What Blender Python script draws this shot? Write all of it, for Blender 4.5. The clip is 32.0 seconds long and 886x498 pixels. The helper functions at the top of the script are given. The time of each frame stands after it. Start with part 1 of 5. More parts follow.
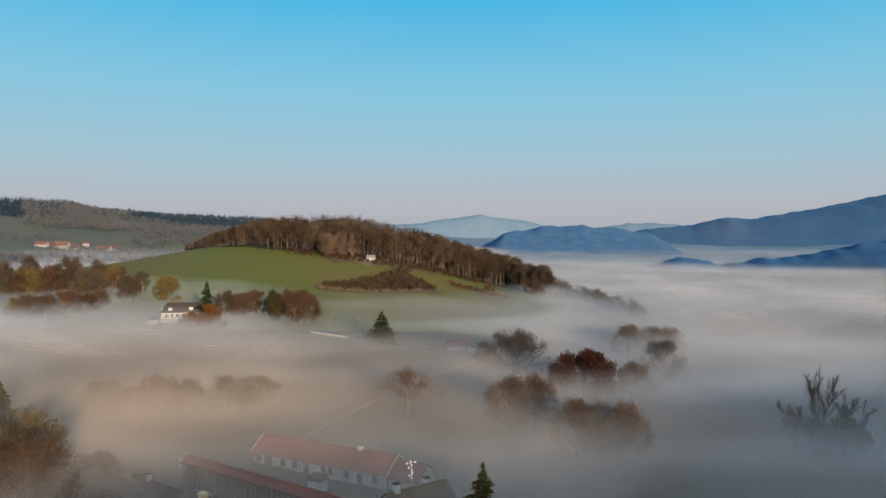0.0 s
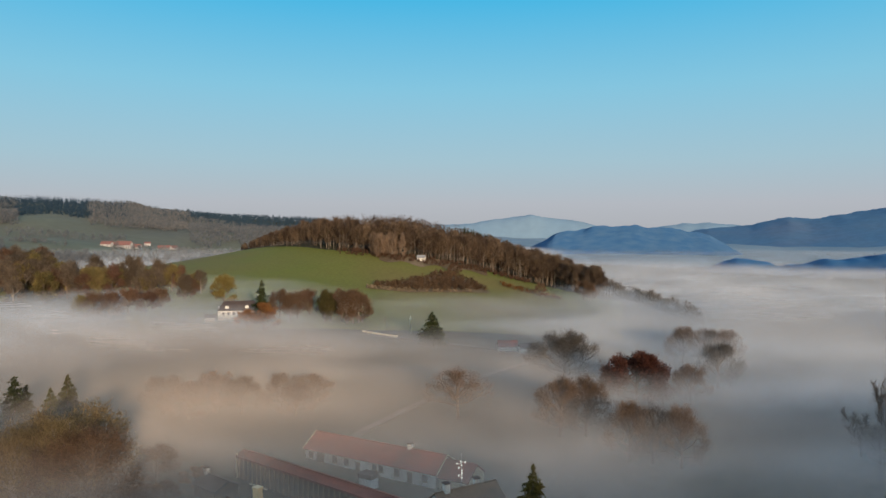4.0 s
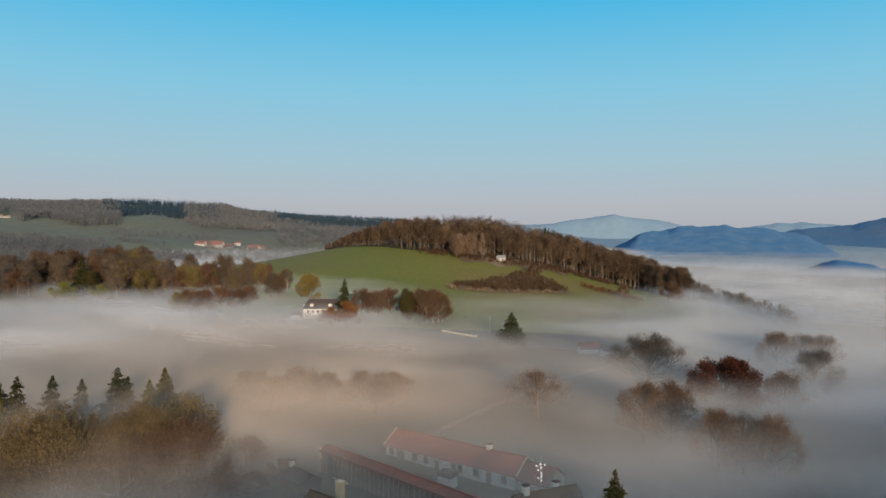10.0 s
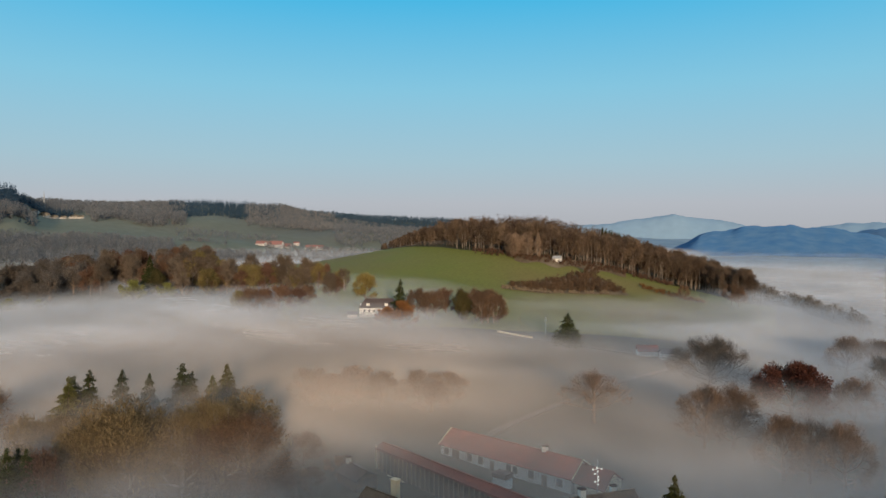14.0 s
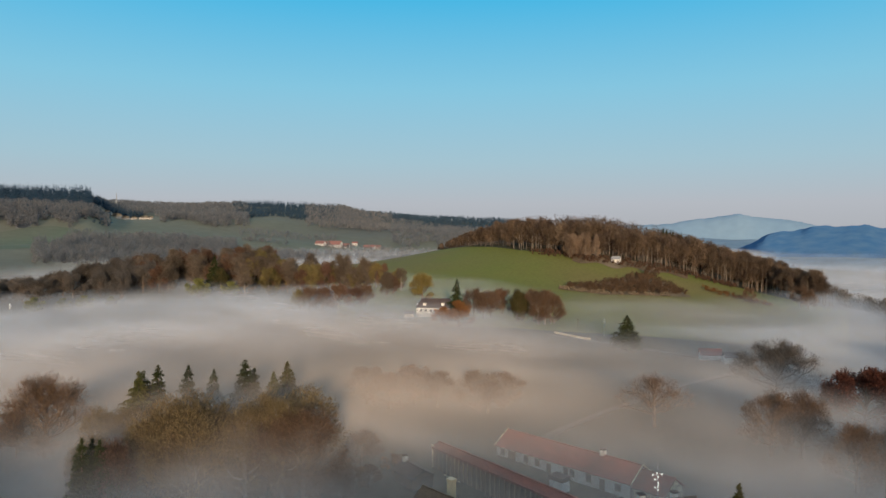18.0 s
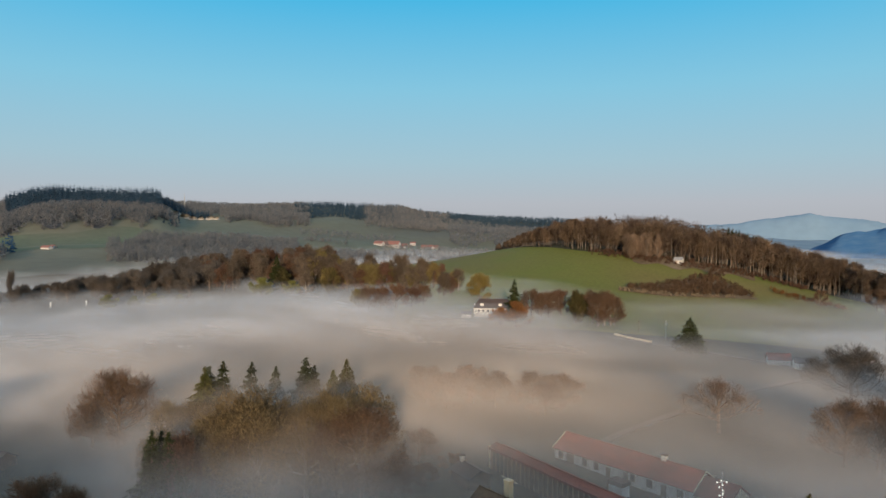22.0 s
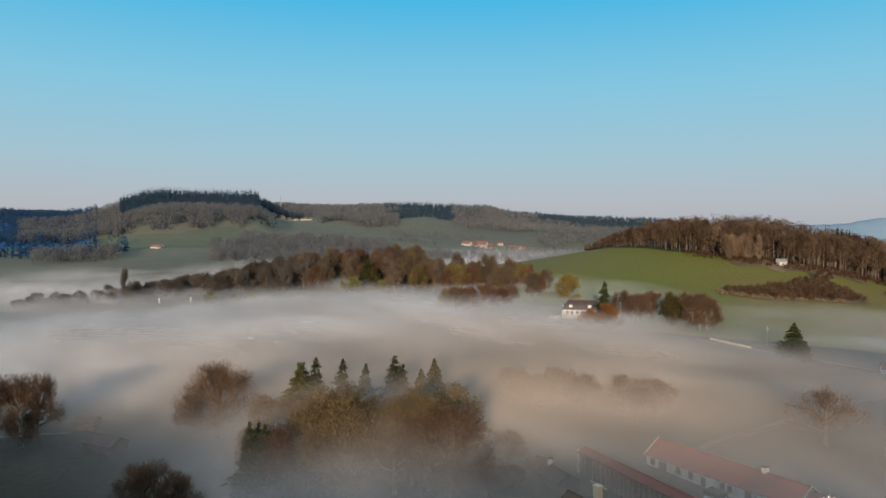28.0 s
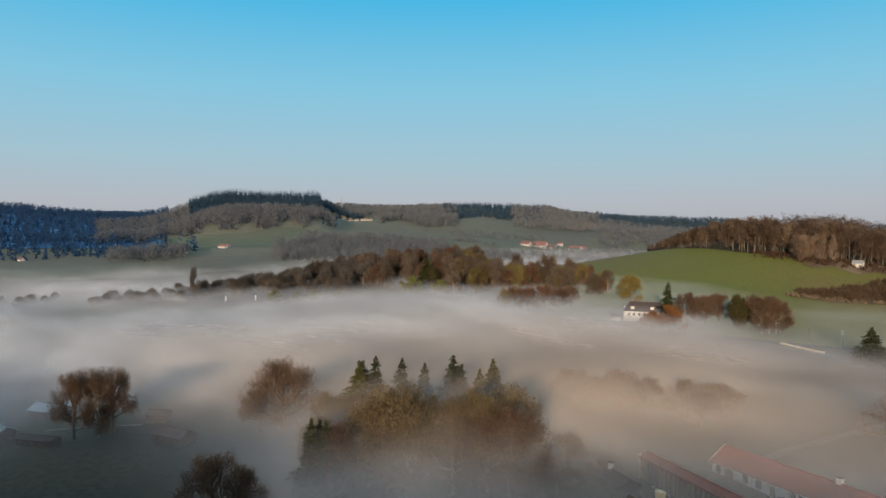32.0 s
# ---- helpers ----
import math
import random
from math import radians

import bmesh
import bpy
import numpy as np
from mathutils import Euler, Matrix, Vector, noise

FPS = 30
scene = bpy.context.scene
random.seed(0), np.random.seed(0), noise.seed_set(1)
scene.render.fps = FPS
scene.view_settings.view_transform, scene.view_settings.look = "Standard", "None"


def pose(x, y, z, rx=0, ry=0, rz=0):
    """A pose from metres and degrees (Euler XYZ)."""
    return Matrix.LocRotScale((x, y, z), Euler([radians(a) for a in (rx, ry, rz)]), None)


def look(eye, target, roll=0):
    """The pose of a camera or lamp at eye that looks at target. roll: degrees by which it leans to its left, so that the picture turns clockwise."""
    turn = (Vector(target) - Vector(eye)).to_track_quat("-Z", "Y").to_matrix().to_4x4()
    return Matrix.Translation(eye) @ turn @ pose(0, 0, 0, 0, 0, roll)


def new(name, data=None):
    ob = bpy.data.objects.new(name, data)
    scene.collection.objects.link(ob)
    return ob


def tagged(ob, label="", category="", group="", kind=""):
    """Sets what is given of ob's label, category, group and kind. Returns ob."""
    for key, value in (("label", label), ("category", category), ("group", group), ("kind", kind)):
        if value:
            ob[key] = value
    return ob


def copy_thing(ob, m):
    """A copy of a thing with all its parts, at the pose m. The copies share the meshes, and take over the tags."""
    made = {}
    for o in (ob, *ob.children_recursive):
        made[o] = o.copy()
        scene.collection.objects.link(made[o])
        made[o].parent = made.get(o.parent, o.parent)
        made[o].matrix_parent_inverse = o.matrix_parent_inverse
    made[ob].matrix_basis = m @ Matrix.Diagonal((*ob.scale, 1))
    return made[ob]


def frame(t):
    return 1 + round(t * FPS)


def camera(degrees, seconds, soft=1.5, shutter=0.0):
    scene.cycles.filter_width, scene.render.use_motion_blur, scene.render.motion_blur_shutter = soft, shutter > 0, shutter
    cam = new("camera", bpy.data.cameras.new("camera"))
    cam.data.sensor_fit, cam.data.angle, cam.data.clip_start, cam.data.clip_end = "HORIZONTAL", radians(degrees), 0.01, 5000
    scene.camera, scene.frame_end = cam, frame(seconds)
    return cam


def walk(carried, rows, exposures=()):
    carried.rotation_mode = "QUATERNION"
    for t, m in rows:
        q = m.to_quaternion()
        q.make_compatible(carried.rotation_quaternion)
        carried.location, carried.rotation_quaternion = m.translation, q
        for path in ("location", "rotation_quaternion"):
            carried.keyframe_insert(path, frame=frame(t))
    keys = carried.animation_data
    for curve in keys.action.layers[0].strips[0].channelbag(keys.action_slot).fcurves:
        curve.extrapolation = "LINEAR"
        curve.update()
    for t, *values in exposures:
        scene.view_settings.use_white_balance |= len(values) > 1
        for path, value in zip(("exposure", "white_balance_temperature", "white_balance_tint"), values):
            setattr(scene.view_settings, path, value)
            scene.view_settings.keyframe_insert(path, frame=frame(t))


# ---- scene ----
# The camera hovers over the valley and pans to its left.
EYE = 52.0
cam = camera(65.7, 32.0, soft=1.5)
PATH = [
    (0.0, 0.000),
    (2.0, 2.074),
    (4.0, 4.201),
    (6.0, 6.375),
    (8.0, 8.593),
    (10.0, 10.849),
    (12.0, 13.139),
    (14.0, 15.461),
    (16.0, 17.809),
    (18.0, 20.182),
    (20.0, 22.574),
    (22.0, 24.985),
    (24.0, 27.410),
    (26.0, 29.847),
    (28.0, 32.294),
    (30.0, 34.749),
    (32.0, 37.209),
]
walk(cam, [(t, pose(0.0, 0.0, EYE, 90 - 1.5, -0.17, yaw)) for t, yaw in PATH])

# ---- sky and sun ----
SUN_BEARING, SUN_HEIGHT = 156.0, 8.0  # degrees clockwise from ahead, degrees up
world = bpy.data.worlds.new("morning_sky")
scene.world = world
world.use_nodes = True
wn, wl = world.node_tree.nodes, world.node_tree.links
wn.clear()
w_out, w_bg = wn.new("ShaderNodeOutputWorld"), wn.new("ShaderNodeBackground")
w_sky = wn.new("ShaderNodeTexSky")
w_sky.sky_type, w_sky.sun_disc = "NISHITA", False
w_sky.sun_elevation, w_sky.sun_rotation = radians(SUN_HEIGHT), radians(SUN_BEARING)
w_sky.air_density, w_sky.dust_density, w_sky.ozone_density = 1.2, 1.0, 3.0
w_co, w_sep = wn.new("ShaderNodeTexCoord"), wn.new("ShaderNodeSeparateXYZ")
w_ramp = wn.new("ShaderNodeValToRGB")
for e, (p, col) in zip([w_ramp.color_ramp.elements[0], w_ramp.color_ramp.elements[1]] + [w_ramp.color_ramp.elements.new(0.5) for _ in range(5)],
                       [(0.0, (0.44, 0.46, 0.50)), (1.0, (0.15, 0.26, 0.42)), (0.04, (0.47, 0.50, 0.56)), (0.10, (0.38, 0.56, 0.66)),
                        (0.20, (0.24, 0.58, 0.77)), (0.32, (0.06, 0.49, 0.81)), (0.5, (0.13, 0.36, 0.58))]):
    e.position, e.color = p, (*col, 1)
w_mul, w_mix = wn.new("ShaderNodeVectorMath"), wn.new("ShaderNodeMix")
w_mul.operation, w_mul.inputs[3].default_value = "SCALE", 0.1
w_mix.data_type = "RGBA"
w_dot, w_side = wn.new("ShaderNodeVectorMath"), wn.new("ShaderNodeMapRange")
w_dot.operation, w_dot.inputs[1].default_value = "DOT_PRODUCT", (math.sin(radians(SUN_BEARING)), math.cos(radians(SUN_BEARING)), 0.1)
for k, value in enumerate((-0.3, 0.9, 0.92, 0.35)):  # the sky's own glow grows towards the sun
    w_side.inputs[1 + k].default_value = value
wl.new(w_co.outputs["Generated"], w_dot.inputs[0])
wl.new(w_dot.outputs["Value"], w_side.inputs[0])
wl.new(w_side.outputs[0], w_mix.inputs[0])
wl.new(w_co.outputs["Generated"], w_sep.inputs[0])
wl.new(w_sep.outputs["Z"], w_ramp.inputs[0])
wl.new(w_sky.outputs[0], w_mul.inputs[0])
wl.new(w_mul.outputs[0], w_mix.inputs[6])
wl.new(w_ramp.outputs[0], w_mix.inputs[7])
wl.new(w_mix.outputs[2], w_bg.inputs[0])
w_bg.inputs[1].default_value = 1.0
wl.new(w_bg.outputs[0], w_out.inputs[0])
# low sun, blurred a little by the morning haze
sun = new("sun", bpy.data.lights.new("sun", "SUN"))
sun.data.energy, sun.data.angle, sun.data.color = 4.2, radians(2.6), (1.0, 0.76, 0.52)
sb, se = radians(SUN_BEARING), radians(SUN_HEIGHT)
sun.matrix_world = look((math.sin(sb) * math.cos(se) * 500, math.cos(sb) * math.cos(se) * 500, math.sin(se) * 500), (0, 0, 0))
scene.cycles.transparent_max_bounces = 64

# ---- materials ----


def material(name, build):
    m = bpy.data.materials.new(name)
    m.use_nodes = True
    nt = m.node_tree
    nt.nodes.clear()
    out = nt.nodes.new("ShaderNodeOutputMaterial")
    nt.links.new(build(nt), out.inputs[0])
    return m


def node(nt, kind, **values):
    n = nt.nodes.new(kind)
    for key, value in values.items():
        if key == "data_type":
            n.data_type = value
        elif key == "operation":
            n.operation = value
        elif key == "blend_type":
            n.blend_type = value
        elif key == "clamp":
            n.clamp = value
        else:
            n.inputs[key].default_value = value
    return n


def noise_tex(nt, co, scale, detail=3.0, rough=0.55):
    n = node(nt, "ShaderNodeTexNoise", Scale=scale, Detail=detail, Roughness=rough)
    nt.links.new(co, n.inputs["Vector"])
    return n.outputs["Fac"]


def mapped(nt, value, a, b, c, d):
    n = node(nt, "ShaderNodeMapRange", clamp=True)
    nt.links.new(value, n.inputs[0])
    for i, v in enumerate((a, b, c, d)):
        n.inputs[1 + i].default_value = v
    return n.outputs[0]


def calc(nt, op, a, b=0.0):
    n = node(nt, "ShaderNodeMath", operation=op)
    for i, v in enumerate((a, b)):
        if isinstance(v, (int, float)):
            n.inputs[i].default_value = v
        else:
            nt.links.new(v, n.inputs[i])
    return n.outputs[0]


def blend(nt, fac, a, b, mode="MIX"):
    n = node(nt, "ShaderNodeMix", data_type="RGBA", blend_type=mode)
    for i, v in ((0, fac), (6, a), (7, b)):
        if isinstance(v, tuple):
            n.inputs[i].default_value = (*v, 1)
        elif isinstance(v, float):
            n.inputs[i].default_value = v
        else:
            nt.links.new(v, n.inputs[i])
    return n.outputs[2]


def surface(name, col_a, col_b, col_c=None, scale=1.0, fine=12.0, rough=0.85, bump=0.0, random=0.0, fine_amount=0.3, spread=(0.35, 0.65), third=(0.5, 0.68)):
    """Two or three colours mixed by a coarse noise, with a fine grain over it."""
    def build(nt):
        co = node(nt, "ShaderNodeNewGeometry").outputs["Position"]
        n1 = noise_tex(nt, co, scale, 4.0)
        n2 = noise_tex(nt, co, fine, 3.0)
        col = blend(nt, mapped(nt, n1, spread[0], spread[1], 0, 1), col_a, col_b)
        if col_c:
            n3 = noise_tex(nt, co, scale * 0.31, 3.0)
            col = blend(nt, mapped(nt, n3, third[0], third[1], 0, 1), col, col_c)
        grain = mapped(nt, n2, 0.25, 0.75, 1 - fine_amount, 1 + fine_amount)
        if random:
            info = node(nt, "ShaderNodeObjectInfo").outputs["Random"]
            isl = node(nt, "ShaderNodeNewGeometry").outputs["Random Per Island"]
            grain = calc(nt, "MULTIPLY", grain, mapped(nt, info, 0, 1, 1 - random, 1 + random))
            grain = calc(nt, "MULTIPLY", grain, mapped(nt, isl, 0, 1, 1 - random, 1 + random))
        sc = node(nt, "ShaderNodeVectorMath", operation="SCALE")
        nt.links.new(col, sc.inputs[0])
        nt.links.new(grain, sc.inputs[3])
        bs = node(nt, "ShaderNodeBsdfPrincipled", Roughness=rough)
        bs.inputs["Specular IOR Level"].default_value = 0.25
        nt.links.new(sc.outputs[0], bs.inputs["Base Color"])
        if bump:
            bp = node(nt, "ShaderNodeBump", Strength=bump)
            nt.links.new(n2, bp.inputs["Height"])
            nt.links.new(bp.outputs[0], bs.inputs["Normal"])
        return bs.outputs[0]
    return material(name, build)


def foliage(name, col_a, col_b, through_light=0.35, vary=0.45, scale=0.25, tree=0.22):
    """Twigs or leaves: each a little different, and letting some light through."""
    def build(nt):
        geo = node(nt, "ShaderNodeNewGeometry")
        info = node(nt, "ShaderNodeObjectInfo").outputs["Random"]
        n1 = noise_tex(nt, geo.outputs["Position"], scale, 3.0)
        fac = calc(nt, "ADD", mapped(nt, n1, 0.35, 0.65, 0, 0.6), calc(nt, "MULTIPLY", info, 0.4))
        col = blend(nt, fac, col_a, col_b)
        sc = node(nt, "ShaderNodeVectorMath", operation="SCALE")
        nt.links.new(col, sc.inputs[0])
        shade = mapped(nt, calc(nt, "FRACT", calc(nt, "MULTIPLY", info, 7.31)), 0, 1, 1 - tree, 1 + tree)
        nt.links.new(calc(nt, "MULTIPLY", shade, mapped(nt, geo.outputs["Random Per Island"], 0, 1, 1 - vary, 1 + vary)), sc.inputs[3])
        a = node(nt, "ShaderNodeBsdfDiffuse", Roughness=1.0)
        b = node(nt, "ShaderNodeBsdfTranslucent")
        nt.links.new(sc.outputs[0], a.inputs[0])
        nt.links.new(sc.outputs[0], b.inputs[0])
        mx = node(nt, "ShaderNodeMixShader")
        mx.inputs[0].default_value = through_light
        nt.links.new(a.outputs[0], mx.inputs[1])
        nt.links.new(b.outputs[0], mx.inputs[2])
        return mx.outputs[0]
    return material(name, build)


M_GROUND = surface("damp_autumn_meadow", (0.040, 0.042, 0.022), (0.062, 0.052, 0.030), (0.036, 0.033, 0.024), scale=0.02, fine=0.6, fine_amount=0.35)
M_FIELD = surface("young_green_crop", (0.118, 0.142, 0.020), (0.142, 0.140, 0.027), (0.168, 0.118, 0.042), scale=0.012, fine=0.5, fine_amount=0.16, third=(0.44, 0.62))
# far field colours are paled and blued to hold the distance haze
M_FARFIELD = surface("haze_pale_pasture", (0.135, 0.143, 0.10), (0.16, 0.158, 0.115), (0.13, 0.12, 0.095), scale=0.006, fine=0.06, fine_amount=0.12)
M_FARGREEN = surface("hazed_green_meadow", (0.085, 0.135, 0.085), (0.105, 0.145, 0.09), (0.12, 0.13, 0.09), scale=0.008, fine=0.08, fine_amount=0.12)
M_SCRUB_SOIL = surface("dry_grass_and_soil", (0.16, 0.10, 0.055), (0.10, 0.075, 0.04), (0.22, 0.16, 0.10), scale=0.08, fine=0.9, fine_amount=0.4)
M_ROAD = surface("pale_gravel_road", (0.42, 0.39, 0.35), (0.33, 0.31, 0.28), scale=0.3, fine=4.0, fine_amount=0.15)
M_TRACK = surface("damp_earth_track", (0.11, 0.10, 0.085), (0.085, 0.075, 0.062), scale=0.3, fine=3.0, fine_amount=0.2)
M_BOARD = surface("weathered_pale_boards", (0.30, 0.195, 0.115), (0.21, 0.135, 0.085), scale=0.6, fine=5.0, random=0.15)
M_BARK = surface("grey_brown_bark", (0.14, 0.10, 0.07), (0.09, 0.065, 0.05), scale=1.5, fine=9.0, bump=0.4, random=0.25)
M_BIRCH = surface("pale_birch_bark", (0.27, 0.23, 0.19), (0.17, 0.14, 0.115), scale=1.2, fine=6.0, random=0.2)
M_PALE_BARK = surface("pale_grey_bark", (0.24, 0.20, 0.16), (0.15, 0.12, 0.095), scale=1.2, fine=6.0, random=0.2)
M_TWIG = foliage("bare_brown_twigs", (0.135, 0.084, 0.056), (0.178, 0.110, 0.068))
M_PALE_TWIG = foliage("pale_birch_twigs", (0.215, 0.150, 0.105), (0.27, 0.195, 0.14), 0.3)
M_WOOD_TWIG = foliage("olive_brown_twigs", (0.150, 0.112, 0.058), (0.190, 0.135, 0.072))
M_HEDGE_TWIG = foliage("dull_brown_twigs", (0.118, 0.092, 0.070), (0.165, 0.125, 0.090))
M_THICKET = foliage("dark_brown_thicket", (0.062, 0.042, 0.032), (0.135, 0.085, 0.05), 0.25, 0.4, 0.12)
M_TWIG_GREY = foliage("bare_grey_twigs", (0.105, 0.096, 0.090), (0.135, 0.112, 0.092))
M_RUST = foliage("rust_red_leaves", (0.120, 0.064, 0.047), (0.150, 0.094, 0.060))
M_COPPER = foliage("dark_copper_leaves", (0.075, 0.030, 0.024), (0.12, 0.05, 0.033))
M_ORANGE = foliage("orange_brown_leaves", (0.26, 0.12, 0.045), (0.20, 0.095, 0.04))
M_OLIVE = foliage("olive_autumn_leaves", (0.145, 0.124, 0.052), (0.185, 0.136, 0.058))
M_YELLOW = foliage("yellow_autumn_leaves", (0.29, 0.225, 0.075), (0.23, 0.18, 0.065))
M_LIME = foliage("yellow_green_leaves", (0.17, 0.17, 0.05), (0.13, 0.13, 0.045))
M_NEEDLE = foliage("dark_green_needles", (0.026, 0.036, 0.015), (0.042, 0.048, 0.018), 0.15)
M_IVY = foliage("dark_ivy_leaves", (0.040, 0.040, 0.018), (0.065, 0.052, 0.022), 0.15)
M_NEEDLE_WARM = foliage("olive_green_needles", (0.06, 0.065, 0.02), (0.085, 0.075, 0.025), 0.2)
# far woods: distance haze is mixed in as blue-grey
M_FAR_BROWN = foliage("hazed_far_woods", (0.128, 0.148, 0.176), (0.222, 0.215, 0.210), 0.4, 0.3, 0.07, 0.0)
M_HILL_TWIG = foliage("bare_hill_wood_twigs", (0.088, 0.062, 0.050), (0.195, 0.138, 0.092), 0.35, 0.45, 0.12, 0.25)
# blue in these far woods is painted haze, darkest on the shaded slope
M_FAR_GREEN = foliage("hazed_far_spruces", (0.036, 0.074, 0.125), (0.066, 0.100, 0.128), 0.45, 0.2, 0.04, 0.0)
M_FAR_BLUE = foliage("haze_blue_woods", (0.036, 0.088, 0.180), (0.056, 0.105, 0.18), 0.5, 0.1, 0.012, 0.0)
# ridge colour is mostly aerial haze, given as a strong blue
M_RIDGE = foliage("haze_blue_ridge", (0.022, 0.096, 0.240), (0.070, 0.145, 0.262), 0.0, 0.0, 0.028, 0.0)
# wood floor darkened and blued to match the hazed trees over it
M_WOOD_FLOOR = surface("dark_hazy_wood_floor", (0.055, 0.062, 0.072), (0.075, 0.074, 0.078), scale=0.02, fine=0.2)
# mountain blues stand in for the haze; the fainter one is further off
M_MOUNTAIN = surface("haze_blue_mountain", (0.05, 0.135, 0.26), (0.065, 0.15, 0.26), (0.10, 0.15, 0.24), scale=0.004, fine=0.03, fine_amount=0.12)
M_MOUNTAIN_FAINT = surface("haze_pale_mountain", (0.185, 0.29, 0.40), (0.20, 0.30, 0.402), scale=0.002, fine=0.02, fine_amount=0.05)
M_LIMEWASH = surface("weathered_white_limewash", (0.78, 0.75, 0.69), (0.66, 0.62, 0.56), scale=0.5, fine=5.0, fine_amount=0.08)
M_RED_TILE = surface("red_clay_tiles", (0.29, 0.068, 0.045), (0.23, 0.058, 0.042), (0.17, 0.052, 0.040), scale=0.3, fine=3.0, random=0.12, bump=0.3)
# village tiles and walls: haze is mixed into these muted base colours
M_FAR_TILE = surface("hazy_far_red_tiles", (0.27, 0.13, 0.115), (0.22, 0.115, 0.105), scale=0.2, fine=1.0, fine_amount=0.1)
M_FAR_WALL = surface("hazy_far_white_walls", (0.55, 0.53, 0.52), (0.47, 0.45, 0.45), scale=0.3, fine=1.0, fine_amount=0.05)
# the plain's blue is haze put into its base colour
M_FAR_PLAIN = surface("haze_pale_plain", (0.17, 0.24, 0.31), (0.25, 0.31, 0.36), (0.13, 0.20, 0.28), scale=0.003, fine=0.02, fine_amount=0.1)
M_STRAW = surface("pale_straw_tufts", (0.27, 0.21, 0.14), (0.17, 0.125, 0.08), scale=0.8, fine=5.0)
M_EAVES = surface("dull_dark_red_roofing", (0.21, 0.062, 0.042), (0.15, 0.05, 0.038), scale=0.3, fine=3.0, random=0.1)
M_BROWN_TILE = surface("old_brown_roof_boards", (0.17, 0.115, 0.075), (0.12, 0.085, 0.06), (0.20, 0.12, 0.07), scale=0.25, fine=2.5, random=0.15, bump=0.3)
M_DARK_ROOF = surface("dark_slate_roof", (0.062, 0.045, 0.042), (0.085, 0.062, 0.055), scale=0.3, fine=3.0, random=0.1)
M_GLASS = surface("dark_window_glass", (0.03, 0.035, 0.045), (0.05, 0.055, 0.065), scale=0.5, fine=2.0, rough=0.12)
M_TIMBER = surface("brown_weathered_timber", (0.165, 0.095, 0.055), (0.105, 0.064, 0.042), scale=0.8, fine=6.0, random=0.1)
M_CREAM = surface("cream_plaster", (0.62, 0.52, 0.36), (0.52, 0.43, 0.30), scale=0.5, fine=5.0, fine_amount=0.1)
M_METAL = surface("grey_painted_metal", (0.35, 0.35, 0.35), (0.25, 0.25, 0.25), scale=1.0, fine=6.0, rough=0.45)
M_WHITE = surface("white_gloss_paint", (0.80, 0.80, 0.78), (0.72, 0.72, 0.70), scale=1.0, fine=6.0, rough=0.35, fine_amount=0.05)
# emission makes the mast's globes show as bright white dots
M_GLOBE = material("glowing_white_globe", lambda nt: node(nt, "ShaderNodeEmission", Color=(1.0, 0.93, 0.82, 1.0), Strength=1.1).outputs[0])
M_BLUEROOF = surface("pale_blue_sheet_roof", (0.30, 0.38, 0.46), (0.36, 0.40, 0.44), scale=0.5, fine=4.0, rough=0.5, fine_amount=0.1)


